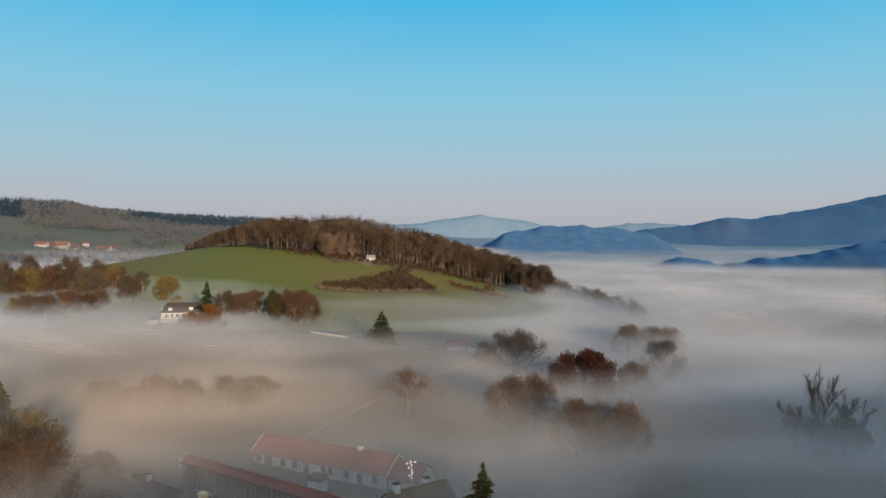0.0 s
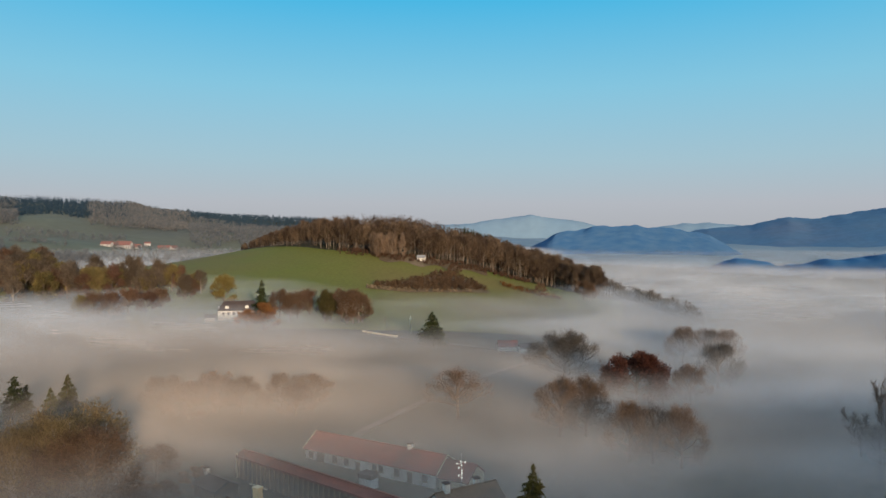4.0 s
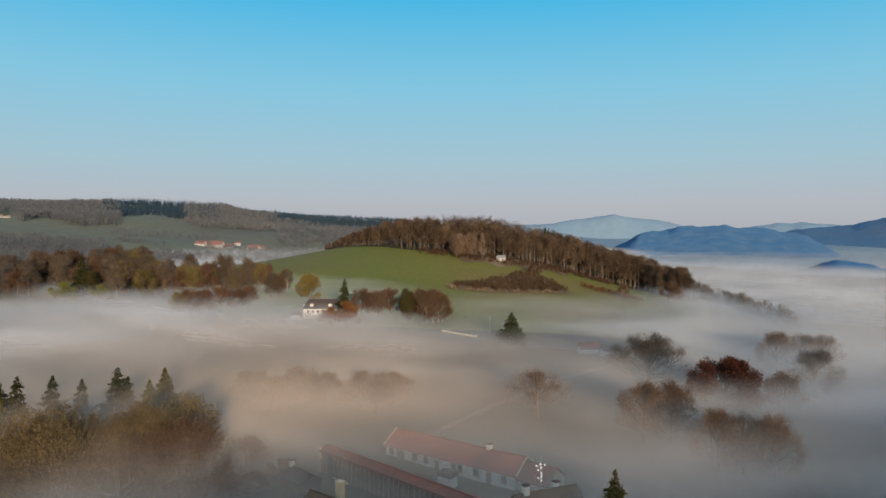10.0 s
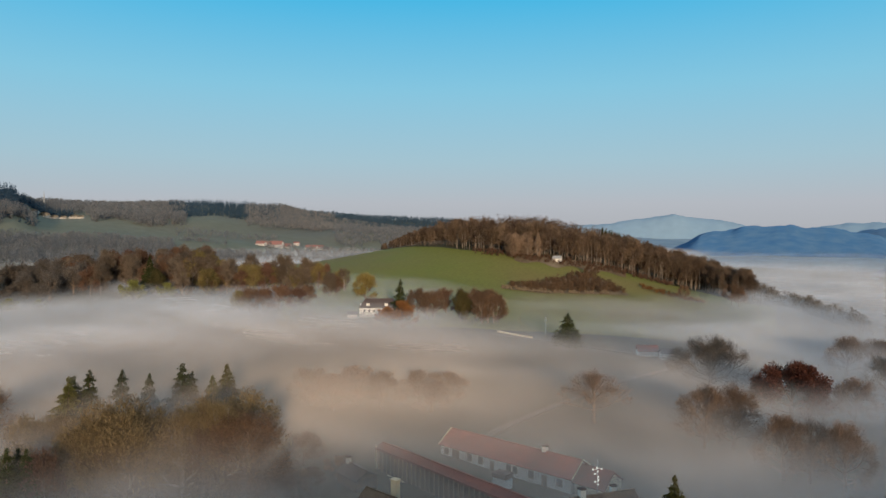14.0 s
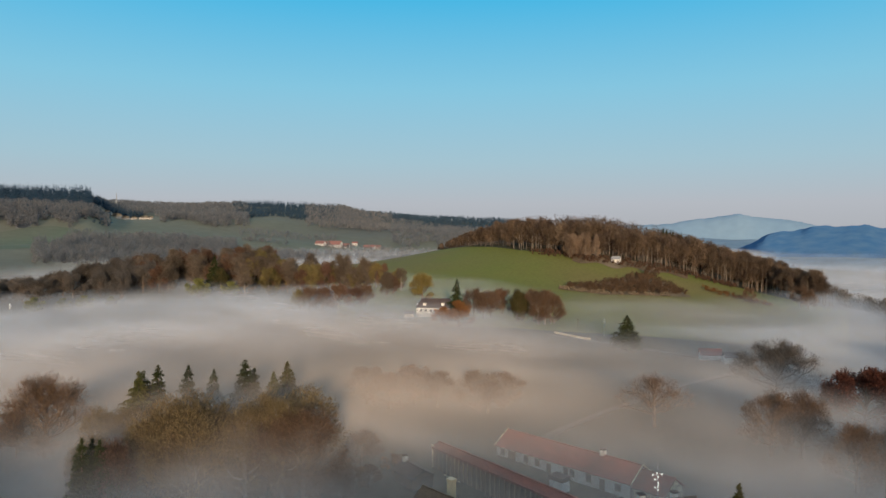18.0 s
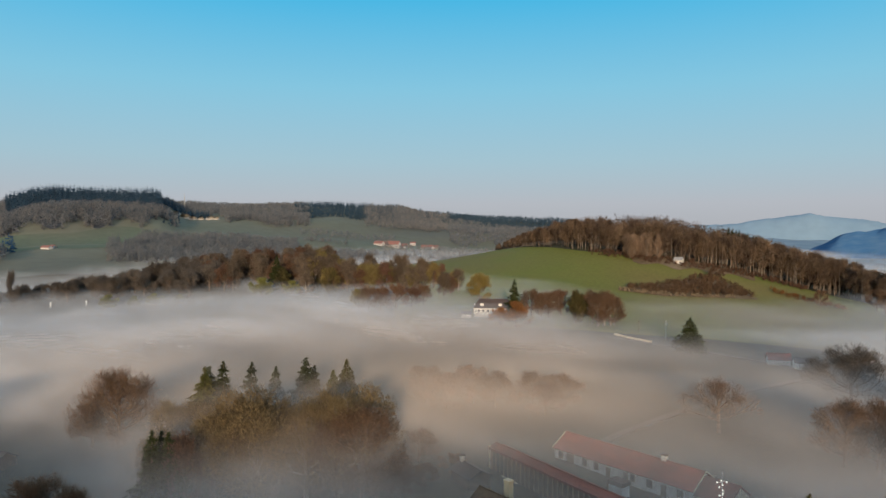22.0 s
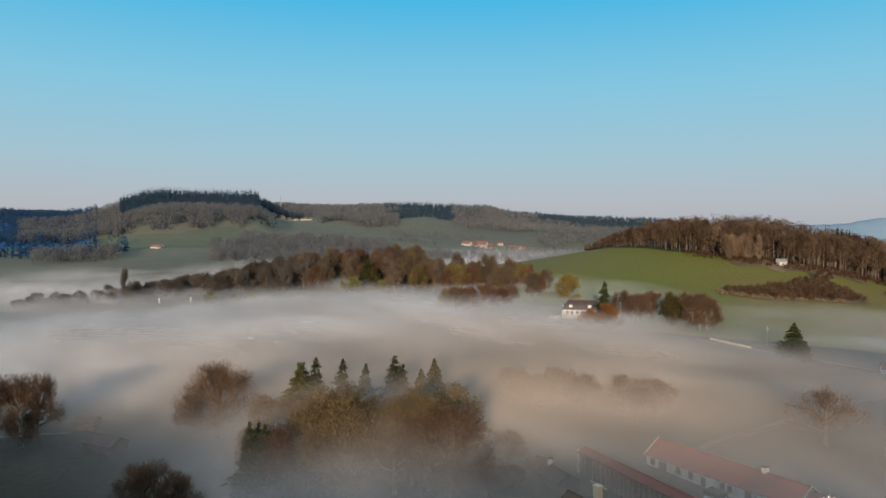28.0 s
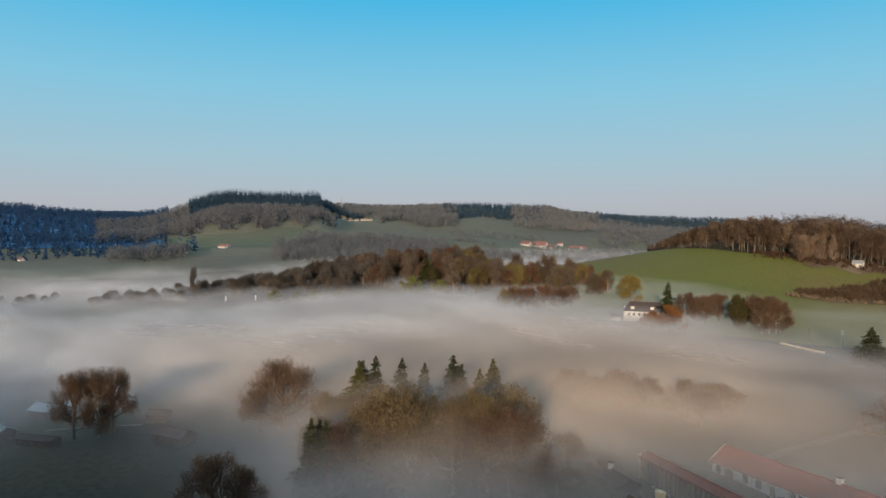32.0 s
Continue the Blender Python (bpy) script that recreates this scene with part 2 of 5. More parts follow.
def fog_shader(nt):
    geo = node(nt, "ShaderNodeNewGeometry").outputs["Position"]
    flat = node(nt, "ShaderNodeVectorMath", operation="MULTIPLY")
    nt.links.new(geo, flat.inputs[0])
    flat.inputs[1].default_value = (1.0, 1.0, 0.0)

    def drift(scale, stretch, detail, rough, twist):
        """Noise drawn out along the breeze, which blows across the valley."""
        sc = node(nt, "ShaderNodeMapping")
        nt.links.new(geo, sc.inputs["Vector"])
        sc.inputs["Rotation"].default_value = (0.0, 0.0, radians(-14))
        sc.inputs["Scale"].default_value = (1.0 / stretch, 1.0, 1.6)
        n = node(nt, "ShaderNodeTexNoise", Scale=scale, Detail=detail, Roughness=rough, Distortion=twist)
        nt.links.new(sc.outputs[0], n.inputs["Vector"])
        return n.outputs["Fac"]

    bank = drift(0.0055, 1.5, 2.0, 0.5, 0.4)
    swirl = drift(0.016, 2.2, 3.0, 0.55, 1.4)
    wisp = drift(0.055, 2.8, 3.0, 0.6, 1.0)
    far = node(nt, "ShaderNodeVectorMath", operation="DISTANCE")
    nt.links.new(flat.outputs[0], far.inputs[0])
    far.inputs[1].default_value = (45.0, 55.0, 0.0)  # layers are thinnest round this spot and thicken away from it
    thick = calc(nt, "ADD", 0.074, calc(nt, "MULTIPLY", 0.125, calc(nt, "POWER", mapped(nt, far.outputs["Value"], 90, 320, 0, 1), 1.5)))
    thick = calc(nt, "MULTIPLY", thick, node(nt, "ShaderNodeObjectInfo").outputs["Alpha"])  # each layer has its own thickness
    thick = calc(nt, "MULTIPLY", thick, mapped(nt, swirl, 0.30, 0.70, 0.25, 1.75))
    thick = calc(nt, "MULTIPLY", thick, mapped(nt, wisp, 0.30, 0.70, 0.62, 1.38))
    thick = calc(nt, "MULTIPLY", thick, mapped(nt, bank, 0.35, 0.65, 0.6, 1.4))
    dens = node(nt, "ShaderNodeAttribute")
    dens.attribute_name = "mist_share"
    thick = calc(nt, "MULTIPLY", thick, dens.outputs["Fac"])  # mist thins out where it meets the slopes
    # droplets scatter light alike from all sides, so the layer's shading normal leans to the sun
    lit = node(nt, "ShaderNodeCombineXYZ")
    for k, value in enumerate((math.sin(sb) * 0.55, math.cos(sb) * 0.55, 0.83)):
        lit.inputs[k].default_value = value
    a = node(nt, "ShaderNodeBsdfTransparent")
    b = node(nt, "ShaderNodeBsdfDiffuse")
    tint = node(nt, "ShaderNodeVectorMath", operation="SCALE")
    warm_spot = node(nt, "ShaderNodeVectorMath", operation="DISTANCE")
    nt.links.new(flat.outputs[0], warm_spot.inputs[0])
    warm_spot.inputs[1].default_value = (-78.0, 168.0, 0.0)  # warm sunlit glow is painted into the fog colour round this point
    nt.links.new(blend(nt, mapped(nt, warm_spot.outputs["Value"], 30, 185, 0, 1), (0.77, 0.63, 0.525), (0.715, 0.725, 0.755)), tint.inputs[0])
    # uneven brightness in the fog colour imitates its self-shading
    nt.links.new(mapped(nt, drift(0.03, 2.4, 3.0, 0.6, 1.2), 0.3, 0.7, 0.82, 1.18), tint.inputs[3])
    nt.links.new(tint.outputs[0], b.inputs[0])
    nt.links.new(lit.outputs[0], b.inputs["Normal"])
    mx = node(nt, "ShaderNodeMixShader")
    nt.links.new(calc(nt, "MINIMUM", thick, 0.9), mx.inputs[0])
    nt.links.new(a.outputs[0], mx.inputs[1])
    nt.links.new(b.outputs[0], mx.inputs[2])
    return mx.outputs[0]


M_FOG = material("morning_fog", fog_shader)

# ---- terrain ----


def at(bearing, dist):
    """Plan position from a bearing (degrees to the right of ahead) and a distance from the hovering point."""
    return dist * math.sin(radians(bearing)), dist * math.cos(radians(bearing))


rng = np.random.RandomState(4)
WAVES = [(rng.uniform(0, 2 * math.pi), rng.uniform(0, 2 * math.pi)) for _ in range(14)]


def ripple(x, y, size):
    """A smooth rolling noise between about -1 and 1."""
    z = 0
    for i, (turn, shift) in enumerate(WAVES):
        k = 2 * math.pi / (size * (0.6 + 0.12 * i))
        z = z + np.sin(k * (x * math.cos(turn) + y * math.sin(turn)) + shift)
    return z / 4.5


RINGS = [0, 420, 650, 850, 1000, 1200, 1500, 1900, 2600, 3600, 4400, 4960]
SLOPES = {  # bearing: ground height at each ring
    -180: [0, 0, 5, 15, 25, 35, 50, 70, 80, 90, 90, 90],
    -90: [0, 2, 6, 14, 24, 36, 60, 90, 100, 110, 110, 110],
    -70: [0, 0, 2, 10, 18, 34, 66, 100, 110, 110, 110, 110],
    -62: [0, 0, 2, 12, 22, 40, 62, 78, 112, 110, 110, 110],
    -54: [0, 1, 5, 18, 32, 78, 118, 104, 100, 100, 100, 100],
    -48: [0, 2, 6, 16, 32, 72, 120, 104, 100, 100, 100, 100],
    -45: [0, 2, 6, 14, 28, 50, 80, 112, 100, 100, 100, 100],
    -35: [0, 2, 6, 10, 18, 36, 70, 119, 100, 100, 100, 100],
    -29: [0, 3, 6, 8, 14, 28, 58, 110, 100, 100, 100, 100],
    -26: [0, 3, 6, 8, 13, 26, 50, 88, 100, 100, 100, 100],
    -16: [0, 2, 5, 7, 10, 18, 34, 56, 86, 80, 80, 80],
    -8: [0, 0, 2, 3, 5, 8, 12, 18, 30, 35, 40, 40],
    5: [0, -1, -3, -6, -9, -10, -10, -8, -6, -4, 0, 0],
    20: [0, -2, -4, -8, -12, -15, -16, -14, -10, -6, 0, 0],
    40: [0, -2, -4, -7, -10, -11, -10, -6, 0, 5, 10, 10],
    90: [0, 0, 2, 8, 16, 30, 50, 70, 80, 90, 90, 90],
    180: [0, 0, 5, 15, 25, 35, 50, 70, 80, 90, 90, 90],
}
S_KEYS = np.array(sorted(SLOPES), float)
S_TABLE = np.array([SLOPES[int(k)] for k in S_KEYS], float)


def ground(x, y):
    """Ground height over the plan."""
    x, y = np.asarray(x, float), np.asarray(y, float)
    r, b = np.hypot(x, y), np.degrees(np.arctan2(x, y))
    i = np.clip(np.searchsorted(S_KEYS, b, side="right") - 1, 0, len(S_KEYS) - 2)
    u = (b - S_KEYS[i]) / (S_KEYS[i + 1] - S_KEYS[i])
    u = u * u * (3 - 2 * u)
    j = np.clip(np.searchsorted(RINGS, r, side="right") - 1, 0, len(RINGS) - 2)
    rr = np.array(RINGS, float)
    v = np.clip((r - rr[j]) / (rr[j + 1] - rr[j]), 0, 1)
    v = 0.5 * v + 0.5 * v * v * (3 - 2 * v)
    z = (S_TABLE[i, j] * (1 - u) + S_TABLE[i + 1, j] * u) * (1 - v) + (S_TABLE[i, j + 1] * (1 - u) + S_TABLE[i + 1, j + 1] * u) * v
    z = z + ripple(x, y, 420) * np.clip((r - 500) / 900, 0, 1) * 5 + ripple(y, x, 130) * np.clip(r / 600, 0.1, 1) * 0.6
    dx, dy = x + 95, y - 640  # the green hill with the wood on top
    wide = np.where(dx < 0, 200.0, 118.0)
    z = z + 45 * np.exp(-(dx / wide) ** 2 - (dy / 165.0) ** 2)
    along, across = -x * math.sin(sb) - y * math.cos(sb), x * math.cos(sb) - y * math.sin(sb)
    z = z + (52.3 + 3 * ripple(across, across * 0.4, 150) - 6 * np.exp(-((across + 80) / 50.0) ** 2) - 3 * np.exp(-((across - 45) / 45.0) ** 2) - 3 * np.exp(-((across + 30) / 40.0) ** 2)) * np.exp(-((along + 150) / 55.0) ** 2) * np.exp(-(across / 900.0) ** 4)  # unseen rise added behind the view to shade the near valley; dips pass sun
    kx, ky = x + 330, y - 425  # the wooded knoll
    z = z + 14 * np.exp(-(kx / 120) ** 2 - (ky / 90) ** 2)
    return z


def gz(x, y):
    return float(ground(x, y))


def link_mesh(name, verts, faces, mat, smooth=False):
    me = bpy.data.meshes.new(name)
    me.from_pydata(verts, [], faces)
    me.materials.append(mat)
    if smooth:
        me.polygons.foreach_set("use_smooth", [True] * len(me.polygons))
    me.update()
    return new(name, me)


def sheet(name, rings, bearings, height, mat, closed=False):
    """A surface over rings and bearings round the origin; height(x, y) gives z."""
    b, r = np.radians(np.array(bearings, float)), np.array(rings, float)
    x, y = np.outer(r, np.sin(b)), np.outer(r, np.cos(b))
    z = height(x, y)
    nr, nb = x.shape
    verts = np.stack([x, y, z], -1).reshape(-1, 3).tolist()
    faces = []
    for a in range(nr - 1):
        for c in range(nb if closed else nb - 1):
            d = (c + 1) % nb
            faces.append((a * nb + c, (a + 1) * nb + c, (a + 1) * nb + d, a * nb + d))
    return link_mesh(name, verts, faces, mat, True)


view_b = list(np.arange(-76, 40.1, 0.45))
back_b = list(np.arange(46, 284, 6.0))
rings = [0.05, 10] + list(np.geomspace(30, 4960, 150))
tagged(sheet("ground", rings, view_b + back_b, ground, M_GROUND, True), "damp brownish green valley ground rising to hills", "ground", kind="structure")


def patch(name, outline, mat, lift, label, category, steps=(26, 60)):
    """A piece of land draped over the ground: outline(s) gives (bearing left, bearing right, distance) for s from 0 to 1."""
    verts, faces = [], []
    for i in range(steps[0] + 1):
        bl, br, d = outline(i / steps[0])
        for j in range(steps[1] + 1):
            b = bl + (br - bl) * j / steps[1]
            dd = d(b) if callable(d) else d
            x, y = at(b, dd)
            verts.append((x, y, gz(x, y) + lift))
    n = steps[1] + 1
    for i in range(steps[0]):
        for j in range(steps[1]):
            faces.append((i * n + j, i * n + j + 1, (i + 1) * n + j + 1, (i + 1) * n + j))
    return tagged(link_mesh(name, verts, faces, mat, True), label, category, kind="structure")


def wood_edge(b):
    """Distance at which the hill wood begins, over the bearing."""
    return float(np.interp(b, [-24, -20, -17, -14, -11, -8, -6, -3, 0, 3, 6, 9], [640, 640, 605, 575, 560, 548, 545, 552, 564, 566, 556, 530]))


patch("green_field", lambda s: (-29, 10.5, lambda b: 345 + (wood_edge(b) - 348) * s), M_FIELD, 0.25, "bright green young crop on a rounded hillside", "field")

# ---- trees ----


def tube(v, f, p, q, r0, r1, n=5):
    p, q = np.array(p, float), np.array(q, float)
    d = q - p
    d = d / (np.linalg.norm(d) + 1e-9)
    a = np.cross(d, (0.31, 0.77, 0.55))
    a = a / (np.linalg.norm(a) + 1e-9)
    c = np.cross(d, a)
    k = len(v)
    for e, r in ((p, r0), (q, r1)):
        for i in range(n):
            w = 2 * math.pi * i / n
            v.append(tuple(e + r * (math.cos(w) * a + math.sin(w) * c)))
    for i in range(n):
        j = (i + 1) % n
        f.append((k + i, k + j, k + n + j, k + n + i))


def branching(rs, height, spread, bole, limbs=9, forks=2, droop=0.0):
    """Trunk, limbs and twigs of a broad tree: returns the wood's mesh lists and the outer twig ends."""
    v, f, ends = [], [], []
    base_r = height * (0.024 if height < 19 else 0.015)
    lean = rs.uniform(-0.03, 0.03, 2)
    line = lambda s: np.array([lean[0] * height * s, lean[1] * height * s, height * s])
    tube(v, f, (0, 0, -0.6), line(bole), base_r * 1.2, base_r, 7)
    tube(v, f, line(bole), line(0.5 + bole / 2), base_r, base_r * 0.6, 6)

    def grow(p, d, length, r, level):
        mid = p + d * length * 0.5 + rs.normal(0, 0.05, 3) * length
        bend = d + np.array([0, 0, 0.18 - droop]) + rs.normal(0, 0.14, 3)
        bend = bend / np.linalg.norm(bend)
        q = mid + bend * length * 0.5
        n = 5 if level == 0 else 3
        tube(v, f, p, mid, r, r * 0.8, n)
        tube(v, f, mid, q, r * 0.8, r * 0.5, n)
        if level:
            ends.append((mid, bend, length))
        if level >= forks:
            ends.append((q, bend, length))
            return
        for k in range(4 if level == 0 else 3):
            nd = bend + rs.normal(0, 0.45, 3)
            nd = nd / np.linalg.norm(nd)
            grow(q if k < 2 else mid, nd, length * rs.uniform(0.5, 0.75), r * 0.5, level + 1)

    for i in range(limbs):
        s = i / (limbs - 1)
        w = 2.4 * i + rs.uniform(-0.4, 0.4)
        start = line(bole * 0.7 + (0.5 - bole / 4) * s ** 0.8)
        rise = radians(12 + 68 * s ** 0.85 + rs.uniform(-7, 7))
        reach = math.hypot(spread * math.cos(rise), (height - start[2]) * math.sin(rise)) * rs.uniform(0.93, 1.04)
        d = np.array([math.cos(w) * math.cos(rise), math.sin(w) * math.cos(rise), math.sin(rise)])
        grow(start, d, reach * 0.52, base_r * (0.62 - 0.2 * s), 0)
    return v, f, ends


def blades(p, d, length, width, rs):
    """Twigs or leaf sprays: thin pointed triangles at p along d. Returns vertex and face lists."""
    p, d = np.array(p, float).reshape(-1, 3), np.array(d, float).reshape(-1, 3)
    d = d / (np.linalg.norm(d, axis=1, keepdims=True) + 1e-9)
    side = np.cross(d, rs.normal(0, 1, p.shape))
    side = side / (np.linalg.norm(side, axis=1, keepdims=True) + 1e-9) * np.reshape(width, (-1, 1))
    v = np.stack([p - side, p + side, p + d * np.reshape(length, (-1, 1))], 1).reshape(-1, 3)
    return v.tolist(), np.arange(len(v)).reshape(-1, 3).tolist()


def part(name, verts, faces, mat, parent, label=""):
    ob = link_mesh(name, verts, faces, mat)
    ob.parent = parent
    if label:
        ob["label"] = label
    return ob


def thing(name, x, y, z, turn, label, category, group=""):
    ob = new(name)
    ob.empty_display_size = 0.5
    ob.matrix_world = pose(x, y, z, 0, 0, turn)
    return tagged(ob, label, category, group)


def broad_tree(seed, height, spread, crown_mat, label, bole=0.28, per_end=9, length=1.0, width=0.05, limbs=10, forks=2, bark=None, droop=0.0, name="bare_tree"):
    """A deciduous tree at the origin; copies are set out in the landscape."""
    rs = np.random.RandomState(seed)
    v, f, ends = branching(rs, height, spread, bole, limbs, forks, droop)
    zs = np.percentile([p[2] for p, d, l in ends], 97)
    rad = np.percentile([math.hypot(p[0], p[1]) for p, d, l in ends], 92)
    sx, sz = spread / rad * 1.08, height / zs * 0.95
    zc, low = height * (0.36 + 0.45 * bole), height * (0.07 + 0.6 * bole)

    def stretch(p):
        """Fits the wood to a domed crown: branches thin out inside and crowd near its surface."""
        p = np.array(p, float) * (1, 1, sz)
        side = math.hypot(p[0], p[1]) * sx
        if side < 0.03 * spread:
            return tuple(p)
        q = np.array([p[0] * sx / spread, p[1] * sx / spread, (p[2] - zc) / ((height - zc) if p[2] > zc else zc - low)])
        r = np.linalg.norm(q) + 1e-6
        k = min(r ** 0.85, 1.0 + 0.12 * (r - 1)) / r
        k = 1 + (k - 1) * min(1.0, side / (0.3 * spread))
        q = q * k
        return q[0] * spread, q[1] * spread, zc + q[2] * ((height - zc) if q[2] > 0 else zc - low)

    v = [stretch(p) for p in v]
    tree = thing(name, 0, 0, 0, 0, label, "tree")
    part("trunk", v, f, bark or M_BARK, tree)
    p = np.repeat(np.array([stretch(e[0]) for e in ends]), per_end, 0)
    d = np.repeat(np.array([e[1] for e in ends]), per_end, 0)
    n = len(p)
    p = p + rs.normal(0, 0.042, (n, 3)) * height
    d = d * 0.7 + rs.normal(0, 0.6, (n, 3)) + np.array([0, 0, 0.15 - droop])
    part("crown", *blades(p, d, length * rs.uniform(0.6, 1.5, n), width * rs.uniform(0.6, 1.6, n), rs), crown_mat, tree)
    return tree


def fan_tree(seed, height, stems, lean, fan, label):
    """A bare tree of several upright stems that fork towards their ends."""
    rs = np.random.RandomState(seed)
    v, f, p_all, d_all = [], [], [], []

    def limb(p, d, length, r, level):
        steps = 4
        for k in range(steps):
            d = d + rs.normal(0, 0.07, 3) + np.array([0, 0, 0.06])
            d = d / np.linalg.norm(d)
            q = p + d * length / steps
            tube(v, f, p, q, r * (1 - 0.16 * k), r * (1 - 0.16 * (k + 1)), 5 if level == 0 else 3)
            if level < 2 and k >= 1 - level:
                for _ in range(2):
                    turn = d + rs.normal(0, 0.33, 3)
                    limb(q, turn / np.linalg.norm(turn), length * rs.uniform(0.26, 0.42), r * 0.42, level + 1)
            if level:
                for _ in range(8):
                    p_all.append(p + (q - p) * rs.rand())
                    d_all.append(d + rs.normal(0, 0.45, 3))
            p = q

    tube(v, f, (0, 0, -0.6), (0, 0, height * 0.16), height * 0.026, height * 0.022, 7)
    for i in range(stems):
        w = 2 * math.pi * (i + rs.uniform(-0.3, 0.3)) / stems
        d = np.array([math.cos(w) * fan + lean[0], math.sin(w) * fan + lean[1], 1.0])
        limb(np.array([0, 0, height * rs.uniform(0.08, 0.16)]), d / np.linalg.norm(d), height * rs.uniform(0.68, 0.86), height * 0.0095, 0)
    tree = thing("bare_tree", 0, 0, 0, 0, label, "tree")
    part("trunk", v, f, M_BARK, tree)
    n = len(p_all)
    part("crown", *blades(np.array(p_all), np.array(d_all), rs.uniform(0.5, 1.2, n), rs.uniform(0.01, 0.022, n), rs), M_TWIG_GREY, tree)
    return tree


def spruce_mesh(rs, height, radius, levels, boughs, sprigs):
    v, f = [], []
    for i in range(levels):
        s = (i + rs.uniform(-0.3, 0.3)) / levels
        s = min(max(s, 0.0), 0.99)
        z = height * (0.06 + 0.94 * s)
        reach = radius * min(1.0, (1 - s) / 0.7) ** 0.95 * rs.uniform(0.82, 1.12) + 0.08
        for j in range(boughs):
            w = 2 * math.pi * (j + rs.uniform(-0.4, 0.4)) / boughs + i
            out = np.array([math.cos(w), math.sin(w), 0])
            ln = reach * rs.uniform(0.58, 1.2)
            p0 = np.array([0, 0, z + rs.uniform(-0.6, 0.6) * height / levels])
            p1 = p0 + out * ln * 0.6 + np.array([0, 0, -0.12 * ln])
            p2 = p0 + out * ln + np.array([0, 0, -0.20 * ln + 0.1 * ln * s])
            sd = np.cross(out, (0, 0, 1)) * (0.16 * ln + 0.05)
            k = len(v)
            v += [tuple(p0), tuple(p1 - sd), tuple(p2), tuple(p1 + sd)]
            f += [(k, k + 1, k + 2), (k, k + 2, k + 3)]
            u = rs.uniform(0.25, 1.0, (sprigs, 1))
            q = p0 + (p2 - p0) * u + rs.normal(0, 0.06 * ln + 0.05, (sprigs, 3))
            d = out * 0.6 + rs.normal(0, 0.5, (sprigs, 3))
            d[:, 2] += rs.uniform(-1.1, 0.1, sprigs)
            bv, bf = blades(q, d, (0.28 * ln + 0.15) * rs.uniform(0.6, 1.3, sprigs), np.full(sprigs, 0.05 + 0.04 * ln), rs)
            k = len(v)
            v += bv
            f += [(k + a, k + b, k + c) for a, b, c in bf]
    return v, f


def spruce_tree(seed, height, radius, mat, label, levels=30, boughs=7, sprigs=22, name="spruce_tree"):
    rs = np.random.RandomState(seed)
    tree = thing(name, 0, 0, 0, 0, label, "tree")
    tv, tf = [], []
    tube(tv, tf, (0, 0, -0.6), (0, 0, height * 0.6), height * 0.016, height * 0.008, 6)
    tube(tv, tf, (0, 0, height * 0.6), (0, 0, height), height * 0.008, 0.02, 6)
    part("trunk", tv, tf, M_BARK, tree)
    v, f = spruce_mesh(rs, height, radius, levels, boughs, sprigs)
    part("crown", v, f, mat, tree)
    return tree


class Kinds:
    """Prototypes: the first placing uses the prototype itself, later ones are copies."""
    def __init__(self):
        self.made, self.used = {}, set()

    def put(self, key, maker, bearing, dist, scale=1.0, turn=0.0, sink=0.0, label="", group="", wide=1.0):
        x, y = at(bearing, dist)
        if key not in self.made:
            self.made[key] = maker()
        ob = self.made[key]
        m = pose(x, y, gz(x, y) - sink, 0, 0, turn)
        if key in self.used:
            ob = copy_thing(ob, m)
        else:
            self.used.add(key)
            ob.matrix_world = m
        ob.scale = (scale * wide, scale * wide, scale)
        return tagged(ob, label, "tree", group)


kinds = Kinds()
bare_a = lambda: broad_tree(11, 16, 8.5, M_TWIG, "broad bare brown tree with spreading limbs", bole=0.12, limbs=15, per_end=26, length=1.1, width=0.034)
bare_b = lambda: broad_tree(29, 16, 11.5, M_TWIG_GREY, "wide domed bare grey tree", bole=0.06, limbs=20, per_end=26, length=1.1, width=0.036)
bare_c = lambda: broad_tree(13, 15, 6.5, M_TWIG, "bare brown tree with fine twigs", bole=0.16, limbs=12, per_end=26, length=1.0, width=0.035)
open_a = lambda: broad_tree(14, 15, 8.0, M_TWIG_GREY, "sparse bare tree with few open limbs", bole=0.16, limbs=13, per_end=16, length=1.2, width=0.025)
copper = lambda: broad_tree(15, 16, 10.0, M_COPPER, "dense tree with dark copper-red leaves", bole=0.1, limbs=15, per_end=46, length=0.7, width=0.14, name="leafy_tree")
rust = lambda: broad_tree(16, 15, 7.0, M_RUST, "rounded tree with rust-red leaves", bole=0.16, limbs=10, per_end=26, length=0.6, width=0.1, name="rust_tree")
olive = lambda: broad_tree(17, 17, 7.5, M_OLIVE, "tall tree with olive-brown autumn leaves", bole=0.18, limbs=10, per_end=24, length=0.6, width=0.09, name="leafy_tree")
brown = lambda: broad_tree(18, 17, 6.5, M_TWIG, "tall brown tree nearly bare", bole=0.2, limbs=11, per_end=24, length=1.2, width=0.045)
yellow = lambda: broad_tree(19, 13, 5.5, M_YELLOW, "small tree with yellow autumn leaves", bole=0.12, limbs=9, per_end=30, length=0.6, width=0.11, name="leafy_tree")
orange = lambda: broad_tree(20, 10, 6.0, M_ORANGE, "low rounded tree with orange-brown leaves", bole=0.1, limbs=9, per_end=30, length=0.5, width=0.08, name="rust_tree")
birch = lambda: broad_tree(21, 16, 5.4, M_TWIG, "slender birch with pale trunk and brown twigs", bole=0.14, limbs=11, per_end=24, length=1.2, width=0.035, bark=M_BIRCH, name="birch_tree")
